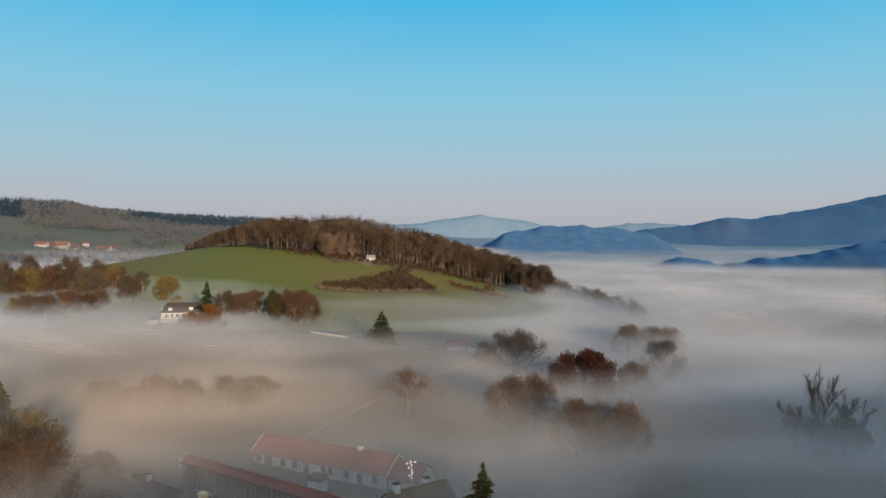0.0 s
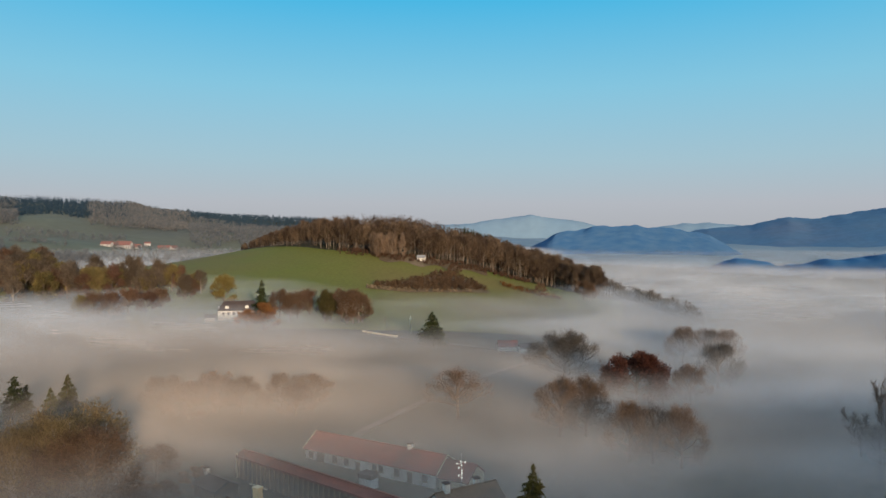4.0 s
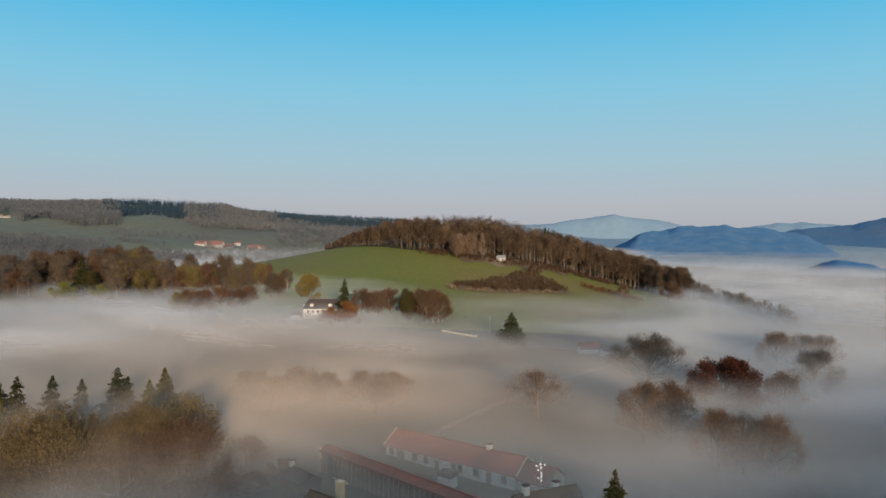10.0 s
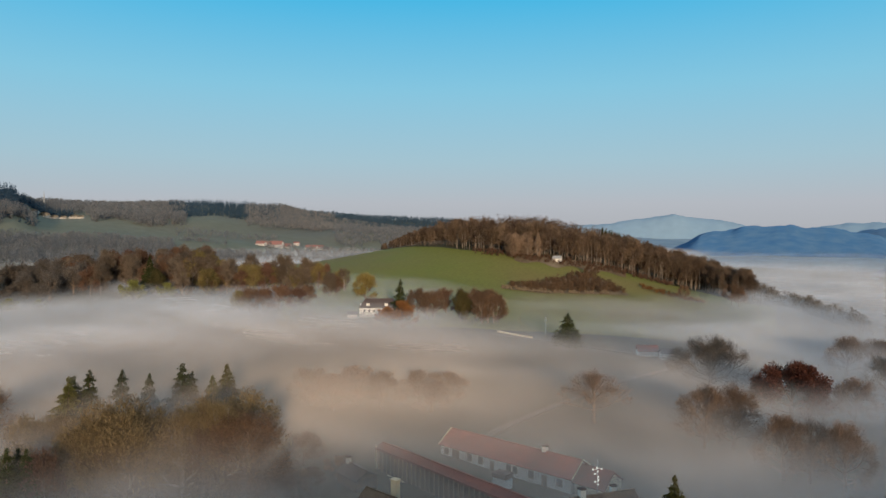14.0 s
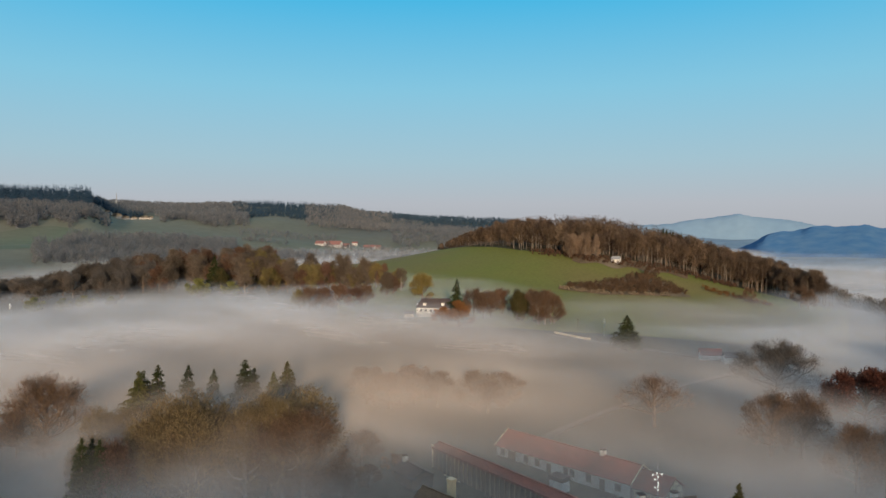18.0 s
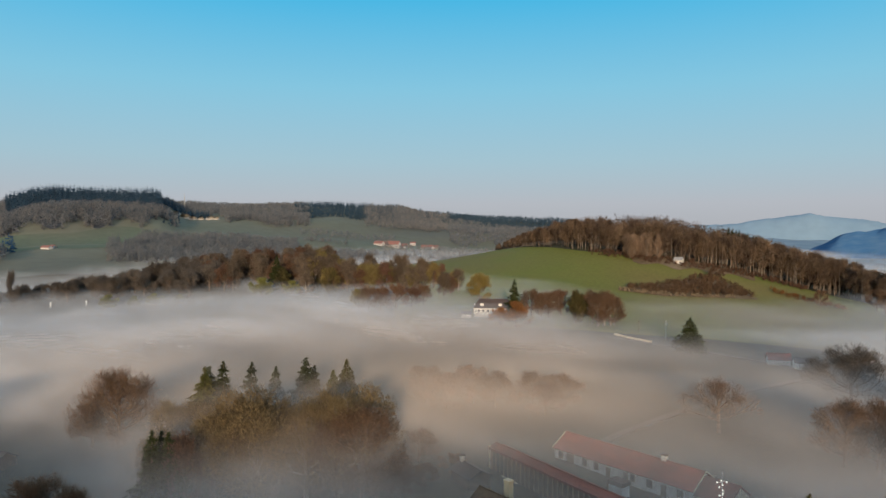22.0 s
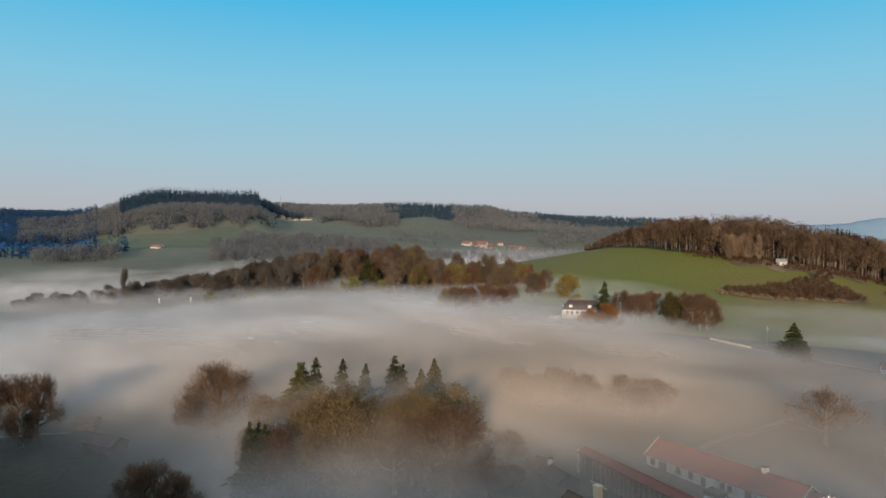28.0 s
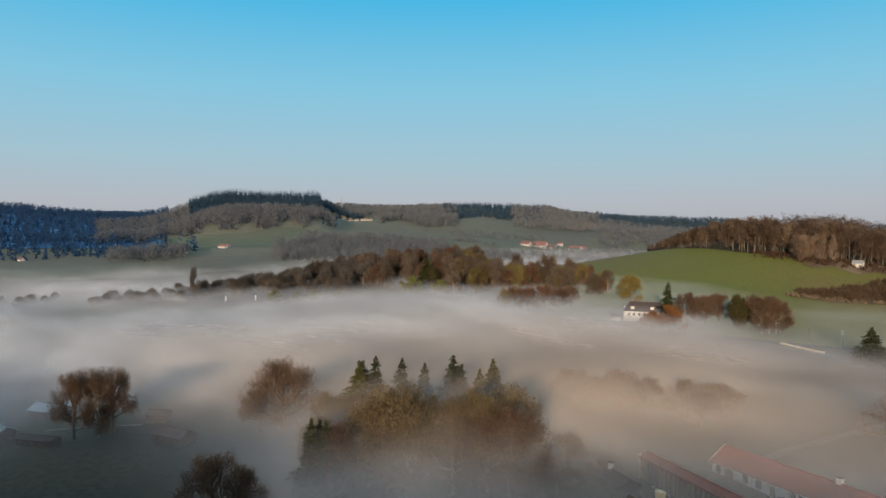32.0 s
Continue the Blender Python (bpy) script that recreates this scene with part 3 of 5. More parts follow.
lime = lambda: broad_tree(22, 9, 6.0, M_LIME, "low yellow-green leafy tree", bole=0.1, limbs=10, per_end=34, length=0.5, width=0.11, name="leafy_tree")
grey_t = lambda: broad_tree(23, 15, 7.5, M_TWIG_GREY, "rounded bare grey tree in thick fog", bole=0.10, limbs=13, per_end=26, length=1.1, width=0.045)
ivy = lambda: broad_tree(24, 16, 5.5, M_IVY, "dark evergreen broad tree", bole=0.08, limbs=12, per_end=38, length=0.7, width=0.14, name="evergreen_tree")
far_rust = lambda: broad_tree(61, 16, 5.2, M_RUST, "tall tree with rust-red leaves in the hedge", bole=0.16, limbs=9, per_end=17, length=1.0, width=0.11, name="rust_tree")
far_brown = lambda: broad_tree(62, 17, 4.8, M_HEDGE_TWIG, "tall brown hedge tree nearly bare", bole=0.2, limbs=9, per_end=15, length=1.3, width=0.075)
far_olive = lambda: broad_tree(63, 16, 5.0, M_OLIVE, "hedge tree with olive-brown autumn leaves", bole=0.16, limbs=9, per_end=17, length=1.0, width=0.11, name="leafy_tree")
far_grey = lambda: broad_tree(64, 15, 5.6, M_TWIG_GREY, "bare grey tree in the misty hedge", bole=0.14, limbs=9, per_end=15, length=1.3, width=0.08)
far_birch = lambda: broad_tree(65, 17, 4.2, M_HEDGE_TWIG, "pale-trunked bare tree in the wood", bole=0.25, limbs=8, per_end=14, length=1.3, width=0.075, bark=M_BIRCH)
fan_a = lambda: fan_tree(71, 14.5, 5, (0, 0), 0.24, "tall bare tree with upright open limbs")
fan_b = lambda: fan_tree(72, 9.5, 3, (-0.6, 0), 0.22, "bare leaning stems beside a bigger tree")
fan_c = lambda: fan_tree(73, 11, 4, (0.55, 0), 0.25, "bare stems leaning outwards over a bush")
dome = lambda: broad_tree(75, 16.5, 8.0, M_TWIG, "large bare tree with a round brown crown", bole=0.14, limbs=18, per_end=22, length=1.1, width=0.03)
wood_birch = lambda: broad_tree(77, 16, 5.0, M_WOOD_TWIG, "slender pale-trunked birch with olive-brown twigs", bole=0.16, limbs=11, per_end=22, length=1.2, width=0.032, bark=M_BIRCH, name="birch_tree")
wood_brown = lambda: broad_tree(78, 17, 6.0, M_WOOD_TWIG, "tall tree with thin olive-brown leaves", bole=0.2, limbs=11, per_end=24, length=0.9, width=0.05)
flat_a = lambda: broad_tree(74, 13.5, 9.0, M_TWIG, "lone bare tree with wide flat crown", bole=0.3, limbs=13, per_end=10, length=1.2, width=0.03, droop=0.1)
spruce_a = lambda: spruce_tree(31, 18, 5.2, M_NEEDLE, "dark green spruce with pointed top")
spruce_b = lambda: spruce_tree(32, 18, 4.4, M_NEEDLE_WARM, "slender sunlit olive-green spruce")
spruce_c = lambda: spruce_tree(33, 18, 3.8, M_NEEDLE, "narrow dark spruce", boughs=7)

# trees standing in the fog to the right of the farm
G = "trees rising out of the fog"
kinds.put("bare_c", bare_c, 5.6, 176, 0.98, 20, group=G)
kinds.put("bare_a", bare_a, 7.7, 178, 0.93, 80, group=G, wide=0.8)
kinds.put("bare_c", bare_c, 11.2, 160, 0.88, 140, group=G)
kinds.put("open_a", open_a, 13.0, 161, 0.86, 40, group=G, wide=0.7)
kinds.put("bare_a", bare_a, 15.2, 160, 0.83, 10, group=G, wide=0.8)
kinds.put("copper", copper, 11.6, 214, 1.0, 0, group=G)
kinds.put("rust", rust, 15.8, 222, 0.80, 60, group=G, label="low spreading tree with rust-red leaves")
kinds.put("grey_t", grey_t, 17.8, 250, 1.0, 0, group=G)
kinds.put("bare_b", bare_b, 5.9, 250, 1.08, 0, sink=1.4, group=G, wide=1.04)
kinds.put("bare_a", bare_a, 15.2, 296, 0.88, 200, group=G)
kinds.put("bare_c", bare_c, 17.0, 300, 0.9, 100, group=G)
kinds.put("bare_a", bare_a, 18.4, 298, 0.85, 300, group=G)
kinds.put("fan_a", fan_a, 29.0, 190, 1.0, 30, group=G)
kinds.put("fan_b", fan_b, 27.4, 188, 1.0, 29, group=G)
kinds.put("fan_c", fan_c, 30.6, 188, 1.0, 29, group=G)
kinds.put("lime", lime, 30.6, 186, 0.95, 0, group=G)
kinds.put("grey_t", grey_t, 28.6, 184, 0.55, 90, group=G, wide=1.3)
kinds.put("flat_a", flat_a, -2.9, 190, 1.0, 70, group=G)
# solitary spruces
kinds.put("spruce_a", spruce_a, -5.1, 310, 0.84, 0, label="solitary dark green spruce beside a field road", wide=1.3)
kinds.put("spruce_b", spruce_b, 3.4, 106, 0.92, 0, label="sunlit spruce top beside the farm roofs")
# round the manor house
G = "trees round the manor house"
kinds.put("spruce_c", spruce_c, -19.0, 362, 1.28, 40, group=G, label="tall narrow spruce beside the white house")
kinds.put("yellow", yellow, -21.9, 420, 1.3, 0, group=G)
kinds.put("orange", orange, -18.9, 345, 1.3, 0, group=G)
kinds.put("orange", orange, -20.2, 350, 0.9, 90, group=G)
kinds.put("bare_c", bare_c, -17.6, 378, 1.0, 10, group=G)
kinds.put("bare_c", bare_c, -16.2, 372, 0.98, 130, group=G)
kinds.put("rust", rust, -15.2, 384, 0.95, 20, group=G, label="rust-brown tree with fine twigs")
kinds.put("ivy", ivy, -14.0, 362, 1.02, 0, group=G, wide=0.74)
kinds.put("ivy", ivy, -13.5, 366, 0.9, 120, group=G, wide=0.6)
kinds.put("birch", birch, -12.6, 366, 1.08, 0, group=G)
kinds.put("birch", birch, -11.7, 362, 1.1, 140, group=G)
kinds.put("birch", birch, -12.2, 360, 1.02, 300, group=G)
kinds.put("birch", birch, -11.2, 364, 1.05, 40, group=G)
kinds.put("brown", brown, -16.8, 368, 0.86, 100, group=G)
kinds.put("brown", brown, -12.0, 372, 0.95, 60, group=G)
kinds.put("birch", birch, -10.9, 366, 0.92, 250, group=G)
# the spruce row and the brown wood beneath it
G = "row of spruces in a misty wood"
for b, d, s, k in ((-44.2, 166, 1.12, "b"), (-42.8, 168, 1.16, "c"), (-40.6, 168, 1.13, "c"), (-38.7, 167, 1.07, "c"),
                   (-36.3, 164, 1.20, "a"), (-34.1, 164, 1.03, "b"), (-33.0, 165, 1.15, "b"), (-43.9, 172, 1.05, "a"), (-35.6, 168, 1.05, "c")):
    kinds.put("spruce_" + k, {"a": spruce_a, "b": spruce_b, "c": spruce_c}[k], b, d, s, b * 7, group=G)
G = "brown woodland in the mist"
rs = np.random.RandomState(7)
for i in range(44):
    b, d = rs.uniform(-47.5, -30.5), rs.uniform(130, 164)
    key, mk = (("wood_birch", wood_birch), ("wood_brown", wood_brown), ("wood_birch", wood_birch), ("bare_c", bare_c))[rs.randint(4)]
    h = 52 - d * math.tan(radians(rs.uniform(13.3, 15.6)))
    kinds.put(key, mk, b, d, h / 17, rs.uniform(0, 360), group=G)
for b, d, s in ((-48.1, 130, 0.93), (-46.9, 131, 0.88), (-47.4, 134, 0.85)):
    kinds.put("spruce_c", spruce_c, b, d, s, b * 5, group=G, label="dark narrow spruce at the wood's edge")
kinds.put("rust", rust, -45.8, 131, 0.98, 0, group=G, wide=0.5)
kinds.put("dome", dome, -50.4, 176, 1.08, 200, wide=1.06)
kinds.put("bare_c", bare_c, -52.2, 180, 0.72, 10)
kinds.put("birch", birch, -64.0, 190, 1.05, 0, label="birch with a sunlit pale trunk")
kinds.put("bare_c", bare_c, -65.6, 192, 1.12, 30, wide=0.66)
kinds.put("bare_c", bare_c, -63.0, 193, 1.08, 160, wide=0.72)
kinds.put("bare_c", bare_c, -55.9, 126, 0.82, 0)
kinds.put("brown", brown, -53.6, 124, 0.6, 0)
# dim trees beyond the barn
G = "dim trees in fog behind the farm"
for b, d, s, k, mk in ((-22.5, 200, 0.66, "rust", rust), (-20.6, 196, 0.55, "brown", brown), (-17.4, 196, 0.64, "bare_c", bare_c), (-16.4, 192, 0.52, "rust", rust),
                       (-15.0, 197, 0.62, "bare_c", bare_c), (-24.6, 194, 0.6, "rust", rust), (-26.5, 200, 0.58, "brown", brown), (-27.0, 150, 0.42, "rust", rust),
                       (-24.2, 144, 0.34, "orange", orange), (-29.6, 133, 0.34, "rust", rust), (-28.6, 131, 0.3, "rust", rust), (-27.6, 134, 0.28, "brown", brown),
                       (-30.6, 132, 0.32, "rust", rust), (-26.4, 136, 0.26, "rust", rust), (-31.6, 134, 0.36, "brown", brown)):
    kinds.put(k, mk, b, d, s * 1.1, b * 31, group=G, wide=1.35)
# hedge trees and the reddish wood on the knoll
G = "hedge trees along the valley's edge"
for i in range(38):
    b = -36.5 + 12.8 * (i / 37) + rs.uniform(-0.3, 0.3)
    d = 455 + rs.uniform(-18, 25) - 0.5 * max(0, b + 30)
    key, mk = (("far_olive", far_olive), ("far_brown", far_brown), ("far_rust", far_rust), ("far_brown", far_brown), ("far_brown", far_brown), ("far_olive", far_olive), ("far_birch", far_birch))[rs.randint(7)]
    kinds.put(key, mk, b, d, rs.uniform(0.85, 1.15) * float(np.interp(b, [-36, -27, -24], [1.08, 1.05, 0.9])), rs.uniform(0, 360), group=G)
for b, d, s, k, mk in ((-30.2, 395, 0.92, "rust", rust), (-28.9, 398, 1.0, "rust", rust), (-31.2, 390, 0.88, "brown", brown), (-32.0, 392, 0.8, "olive", olive),
                       (-27.6, 402, 0.8, "rust", rust), (-26.6, 410, 0.72, "brown", brown)):
    kinds.put(k, mk, b, d, s, b * 17, group=G)
G = "reddish wood on the knoll"
for i in range(120):
    b = rs.uniform(-47, -34)
    d = rs.uniform(475, 560)
    key, mk = (("far_rust", far_rust), ("far_brown", far_brown), ("far_rust", far_rust), ("far_brown", far_brown), ("far_birch", far_birch), ("far_grey", far_grey))[rs.randint(6)]
    if b < -43.5 + rs.uniform(-1.2, 1.2):
        key, mk = "far_grey", far_grey
    elif b > -35.5 and rs.rand() < 0.5:
        key, mk = "far_olive", far_olive
    kinds.put(key, mk, b, d, rs.uniform(0.95, 1.2), rs.uniform(0, 360), group=G)
kinds.put("spruce_a", spruce_a, -38.6, 470, 1.3, 0, group=G, wide=0.8)
kinds.put("lime", lime, -39.8, 455, 1.3, 0, group=G, label="bright yellow-green tree at the wood's edge")
kinds.put("lime", lime, -37.4, 452, 1.0, 0, group=G)
kinds.put("yellow", yellow, -34.2, 452, 1.2, 0, group=G, label="olive-yellow tree standing in the hedge")
kinds.put("yellow", yellow, -33.5, 456, 1.05, 90, group=G, label="olive-yellow tree standing in the hedge")
kinds.put("yellow", yellow, -27.4, 452, 1.0, 40, group=G, label="olive-yellow tree standing in the hedge")
kinds.put("ivy", ivy, -38.2, 466, 0.9, 70, group=G, label="dark evergreen tree at the wood's edge")
G = "grey trees along the far valley edge"
for i in range(52):
    b = -70 + 22.5 * (i / 51) ** 0.8 + rs.uniform(-0.3, 0.3)
    if -66.6 < b < -64.6:
        continue
    kinds.put("far_grey", far_grey, b, 525 + rs.uniform(-22, 25), rs.uniform(0.8, 1.1) * float(np.interp(b, [-70, -60, -56, -52, -48], [0.5, 0.55, 0.7, 0.9, 1.2])), rs.uniform(0, 360), group=G, wide=1.25)
kinds.put("far_grey", far_grey, -57.2, 515, 1.5, 0, group=G, label="slender tall bare poplar standing over the hedge", wide=0.42)
for b, d, s in ((-51.0, 470, 0.9), (-49.2, 465, 0.7), (-47.8, 462, 0.8), (-46.0, 460, 0.6)):
    kinds.put("lime", lime, b, d, s, b * 3, group=G)


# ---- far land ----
patch("far_pasture", lambda s: (-76, -11, 720 + 1250 * s), M_FARFIELD, 0.8, "pastures rising behind the valley, haze in their pale colour", "field", (60, 160))

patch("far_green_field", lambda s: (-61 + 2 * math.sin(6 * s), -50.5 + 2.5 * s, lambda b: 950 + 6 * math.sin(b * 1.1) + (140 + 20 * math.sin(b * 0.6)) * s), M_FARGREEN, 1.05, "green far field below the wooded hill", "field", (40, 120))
# dark blue under the trees: haze and shade as ground colour
patch("wooded_slope_ground", lambda s: (-76, -59.5, 1060 + 900 * s), M_RIDGE, 1.6, "ground under the far woods, haze and shade in its dark blue", "ground", (30, 60))
patch("hill_wood_floor", lambda s: (-64, -47.0, lambda b: 1120 + 14 * max(0.0, b + 52) + 30 * math.sin(b * 2.1) + (330 - 10 * max(0.0, b + 52)) * s), M_WOOD_FLOOR, 1.4, "dark ground under the hill wood, tinted for haze", "ground", (24, 70))

# ---- woods seen from afar ----


def far_wood(name, spots, mat, label, height, blades_each, needle=0.0, bark=None, width=0.5, length=4.0, taper=None):
    """Many simple trees joined: a thin trunk and a crown of sprays each."""
    r2 = np.random.RandomState(len(spots))
    xy = np.array(spots)
    n = len(xy)
    h = height * r2.uniform(0.75, 1.15, n)
    if taper:
        h = h * taper(np.degrees(np.arctan2(xy[:, 0], xy[:, 1])))
    root = np.repeat(np.column_stack([xy, ground(xy[:, 0], xy[:, 1])]), blades_each, 0)
    hh, con = np.repeat(h, blades_each), np.repeat(r2.rand(n) < needle, blades_each)
    m = len(root)
    u, w = r2.rand(m), r2.uniform(0, 2 * math.pi, m)
    reach = 0.2 * hh * (1 - u) + 0.3
    off = np.where(con, 0.0, 0.26 * hh * np.sqrt(r2.rand(m)) * np.where(u < 0.7, 1.0, 0.6))
    p = root + np.column_stack([off * np.cos(w), off * np.sin(w), hh * np.where(con, 0.1 + 0.85 * u, 0.22 + 0.66 * u)])
    out = np.where(con, 1.0, 0.5)
    d = np.column_stack([out * np.cos(w), out * np.sin(w), np.where(con, -0.35, 1.0)]) + r2.normal(0, 0.3, (m, 3)) * np.where(con, 0.3, 1.0)[:, None]
    ln = np.where(con, reach * 1.2, length * r2.uniform(0.6, 1.2, m))
    wd = np.where(con, 0.35 * reach + 0.3, width * r2.uniform(0.5, 1.3, m))
    v, f = blades(p, d, ln, wd, r2)
    ob = link_mesh(name, v, f, mat)
    return tagged(ob, label, "woodland", kind="stuff")


def hill_taper(b):
    """The hill wood's height over the bearing: low scrub at its left end."""
    return np.interp(b, [-21, -19.5, -17, -14, -5, 0, 5, 8.5], [0.3, 0.38, 0.7, 1.0, 1.0, 1.2, 1.2, 0.95])


def scatter(n, b0, b1, d0, d1, seed, keep=None):
    r2 = np.random.RandomState(seed)
    got = []
    while len(got) < n:
        b, d = r2.uniform(b0, b1), math.sqrt(r2.uniform(d0 * d0, d1 * d1))
        if keep is None or keep(b, d):
            got.append(at(b, d))
    return got


# the wood on the green hill: its front row tree by tree, the rest as woodland
on_hill = lambda b, d: d > wood_edge(b) + 10 and d < wood_edge(b) + 220 and ground(*at(b, d)) > 3
far_wood("hill_woodland", scatter(1500, -20.5, 9.5, 510, 860, 5, on_hill), M_HILL_TWIG, "dense bare brown deciduous wood on a hilltop", 21, 70, 0.0, width=0.3, length=1.6, taper=hill_taper)
far_wood("hill_spruces", scatter(130, -2.5, 8, 560, 700, 6, lambda b, d: on_hill(b, d) and 40 < d - wood_edge(b) < 125), M_NEEDLE, "dark spruces among the hill wood", 23, 150, 1.0)
trunk_xy = np.array(scatter(900, -20, 9.5, 505, 640, 51, lambda b, d: 0 < d - wood_edge(b) < 36))
r3 = np.random.RandomState(52)
tagged(link_mesh("hill_wood_trunks", *blades(np.column_stack([trunk_xy, ground(trunk_xy[:, 0], trunk_xy[:, 1])]), np.tile((0.02, 0.01, 1.0), (900, 1)) + r3.normal(0, 0.03, (900, 3)), r3.uniform(13, 20, 900) * hill_taper(np.degrees(np.arctan2(trunk_xy[:, 0], trunk_xy[:, 1]))), r3.uniform(0.12, 0.24, 900), r3), M_PALE_BARK),
       "slender pale trunks in the hill wood", "woodland", kind="stuff")
pale_birch = lambda: broad_tree(76, 16, 3.6, M_PALE_TWIG, "pale birch in a dense clump at the wood's edge", bole=0.12, limbs=11, per_end=22, length=1.3, width=0.06, bark=M_BIRCH, name="birch_tree")
front_a = lambda: broad_tree(41, 21, 5.0, M_HILL_TWIG, "tall bare wood-edge tree with brown twigs", bole=0.36, limbs=9, per_end=16, length=1.6, width=0.08, name="wood_edge_tree")
front_b = lambda: broad_tree(42, 22, 5.0, M_HILL_TWIG, "tall wood-edge tree with thin brown twigs", bole=0.36, limbs=9, per_end=16, length=1.4, width=0.11, name="wood_edge_tree")
front_c = lambda: broad_tree(43, 20, 5.0, M_HILL_TWIG, "pale-trunked tall wood-edge tree", bole=0.36, limbs=9, per_end=14, length=1.6, width=0.08, bark=M_PALE_BARK, name="wood_edge_tree")
G = "front trees of the hill wood"
for i in range(170):
    b = -19.5 + 28.3 * (i / 169) + rs.uniform(-0.1, 0.1)
    key, mk = (("front_a", front_a), ("front_b", front_b), ("front_a", front_a), ("front_c", front_c))[rs.randint(4)]
    kinds.put(key, mk, b, wood_edge(b) + rs.uniform(3, 24), rs.uniform(0.8, 1.08) * float(hill_taper(b)), rs.uniform(0, 360), group=G)
for i in range(12):
    kinds.put("pale_birch", pale_birch, -10.0 + 1.75 * (i + rs.rand()) / 12, wood_edge(-9) - rs.uniform(0, 9), rs.uniform(0.8, 1.05), rs.uniform(0, 360), group=G)
kinds.put("pale_birch", pale_birch, -7.6, wood_edge(-7.6) - 4, 1.12, 50, group=G, wide=0.6)
far_wood("lower_ridge_trees", scatter(120, 8.0, 16.5, 390, 640, 8, lambda b, d: abs(d - (592 - 23 * (b - 8.0))) < 16), M_HEDGE_TWIG, "grey trees along a ridge sinking into fog", 13, 110, width=0.2, length=1.3)
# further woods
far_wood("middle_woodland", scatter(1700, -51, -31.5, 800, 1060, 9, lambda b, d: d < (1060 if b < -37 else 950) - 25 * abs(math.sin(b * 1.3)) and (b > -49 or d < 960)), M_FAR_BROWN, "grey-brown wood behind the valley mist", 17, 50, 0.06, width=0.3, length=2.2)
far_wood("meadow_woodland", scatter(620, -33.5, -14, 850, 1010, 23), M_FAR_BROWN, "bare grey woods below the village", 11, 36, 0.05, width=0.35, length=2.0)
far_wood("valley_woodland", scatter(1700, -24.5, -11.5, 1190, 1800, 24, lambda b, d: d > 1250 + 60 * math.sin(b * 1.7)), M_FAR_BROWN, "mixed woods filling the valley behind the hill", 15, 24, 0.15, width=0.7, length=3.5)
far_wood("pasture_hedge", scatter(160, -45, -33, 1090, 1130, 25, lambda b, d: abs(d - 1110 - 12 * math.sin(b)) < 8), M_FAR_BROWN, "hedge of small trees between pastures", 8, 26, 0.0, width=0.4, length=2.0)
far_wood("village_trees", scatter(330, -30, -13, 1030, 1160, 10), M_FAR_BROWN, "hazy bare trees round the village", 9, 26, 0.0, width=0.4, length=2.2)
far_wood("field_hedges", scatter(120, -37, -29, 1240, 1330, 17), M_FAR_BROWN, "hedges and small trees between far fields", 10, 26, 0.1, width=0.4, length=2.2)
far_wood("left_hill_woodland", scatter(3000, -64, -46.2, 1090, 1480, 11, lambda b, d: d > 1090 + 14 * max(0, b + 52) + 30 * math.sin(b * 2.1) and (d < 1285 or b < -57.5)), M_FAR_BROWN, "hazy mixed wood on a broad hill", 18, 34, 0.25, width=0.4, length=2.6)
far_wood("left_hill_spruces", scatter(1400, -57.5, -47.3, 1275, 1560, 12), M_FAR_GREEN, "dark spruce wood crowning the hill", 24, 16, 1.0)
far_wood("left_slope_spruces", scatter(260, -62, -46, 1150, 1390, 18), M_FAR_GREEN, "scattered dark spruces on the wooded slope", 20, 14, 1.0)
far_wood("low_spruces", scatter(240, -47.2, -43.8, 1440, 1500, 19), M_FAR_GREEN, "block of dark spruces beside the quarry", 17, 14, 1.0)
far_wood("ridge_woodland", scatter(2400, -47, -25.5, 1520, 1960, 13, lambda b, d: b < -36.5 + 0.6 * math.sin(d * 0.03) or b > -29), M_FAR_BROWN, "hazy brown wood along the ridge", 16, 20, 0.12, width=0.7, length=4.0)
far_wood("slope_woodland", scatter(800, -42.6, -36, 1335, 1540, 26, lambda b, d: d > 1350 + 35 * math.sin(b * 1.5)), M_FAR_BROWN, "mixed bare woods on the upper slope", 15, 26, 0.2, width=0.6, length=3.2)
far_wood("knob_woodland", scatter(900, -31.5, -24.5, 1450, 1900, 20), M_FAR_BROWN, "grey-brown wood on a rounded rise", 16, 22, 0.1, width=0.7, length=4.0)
far_wood("ridge_spruces", scatter(1900, -37.2, -28.8, 1545, 1960, 14, lambda b, d: d > 1570 + 30 * math.sin(b * 2.0)), M_FAR_GREEN, "spruce wood along the ridge, haze in its blue-green", 19, 10, 1.0)
far_wood("second_ridge_woodland", scatter(2200, -27, -12, 1700, 2650, 15), M_FAR_GREEN, "woods on a further ridge, haze in their blue-grey", 18, 16, 0.5, width=0.9, length=5.0)
far_wood("far_left_woodland", scatter(2600, -76, -59, 1050, 2000, 16), M_FAR_BLUE, "woods on the far slope, shade and haze in their dark blue", 19, 28, 0.7, width=0.8, length=3)
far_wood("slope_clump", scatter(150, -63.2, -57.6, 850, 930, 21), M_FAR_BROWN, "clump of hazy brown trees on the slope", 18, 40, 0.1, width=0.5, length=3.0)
far_wood("dark_clump", scatter(170, -72, -57, 930, 1050, 22), M_FAR_BLUE, "trees with shade and haze in their dark blue-green", 18, 20, 0.8, width=0.9, length=4)

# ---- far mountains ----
patch("far_plain", lambda s: (-12, 46, 1300 + 3400 * s), M_FAR_PLAIN, 2.0, "plain beyond the fog, haze in its blue colour", "ground", (30, 80))



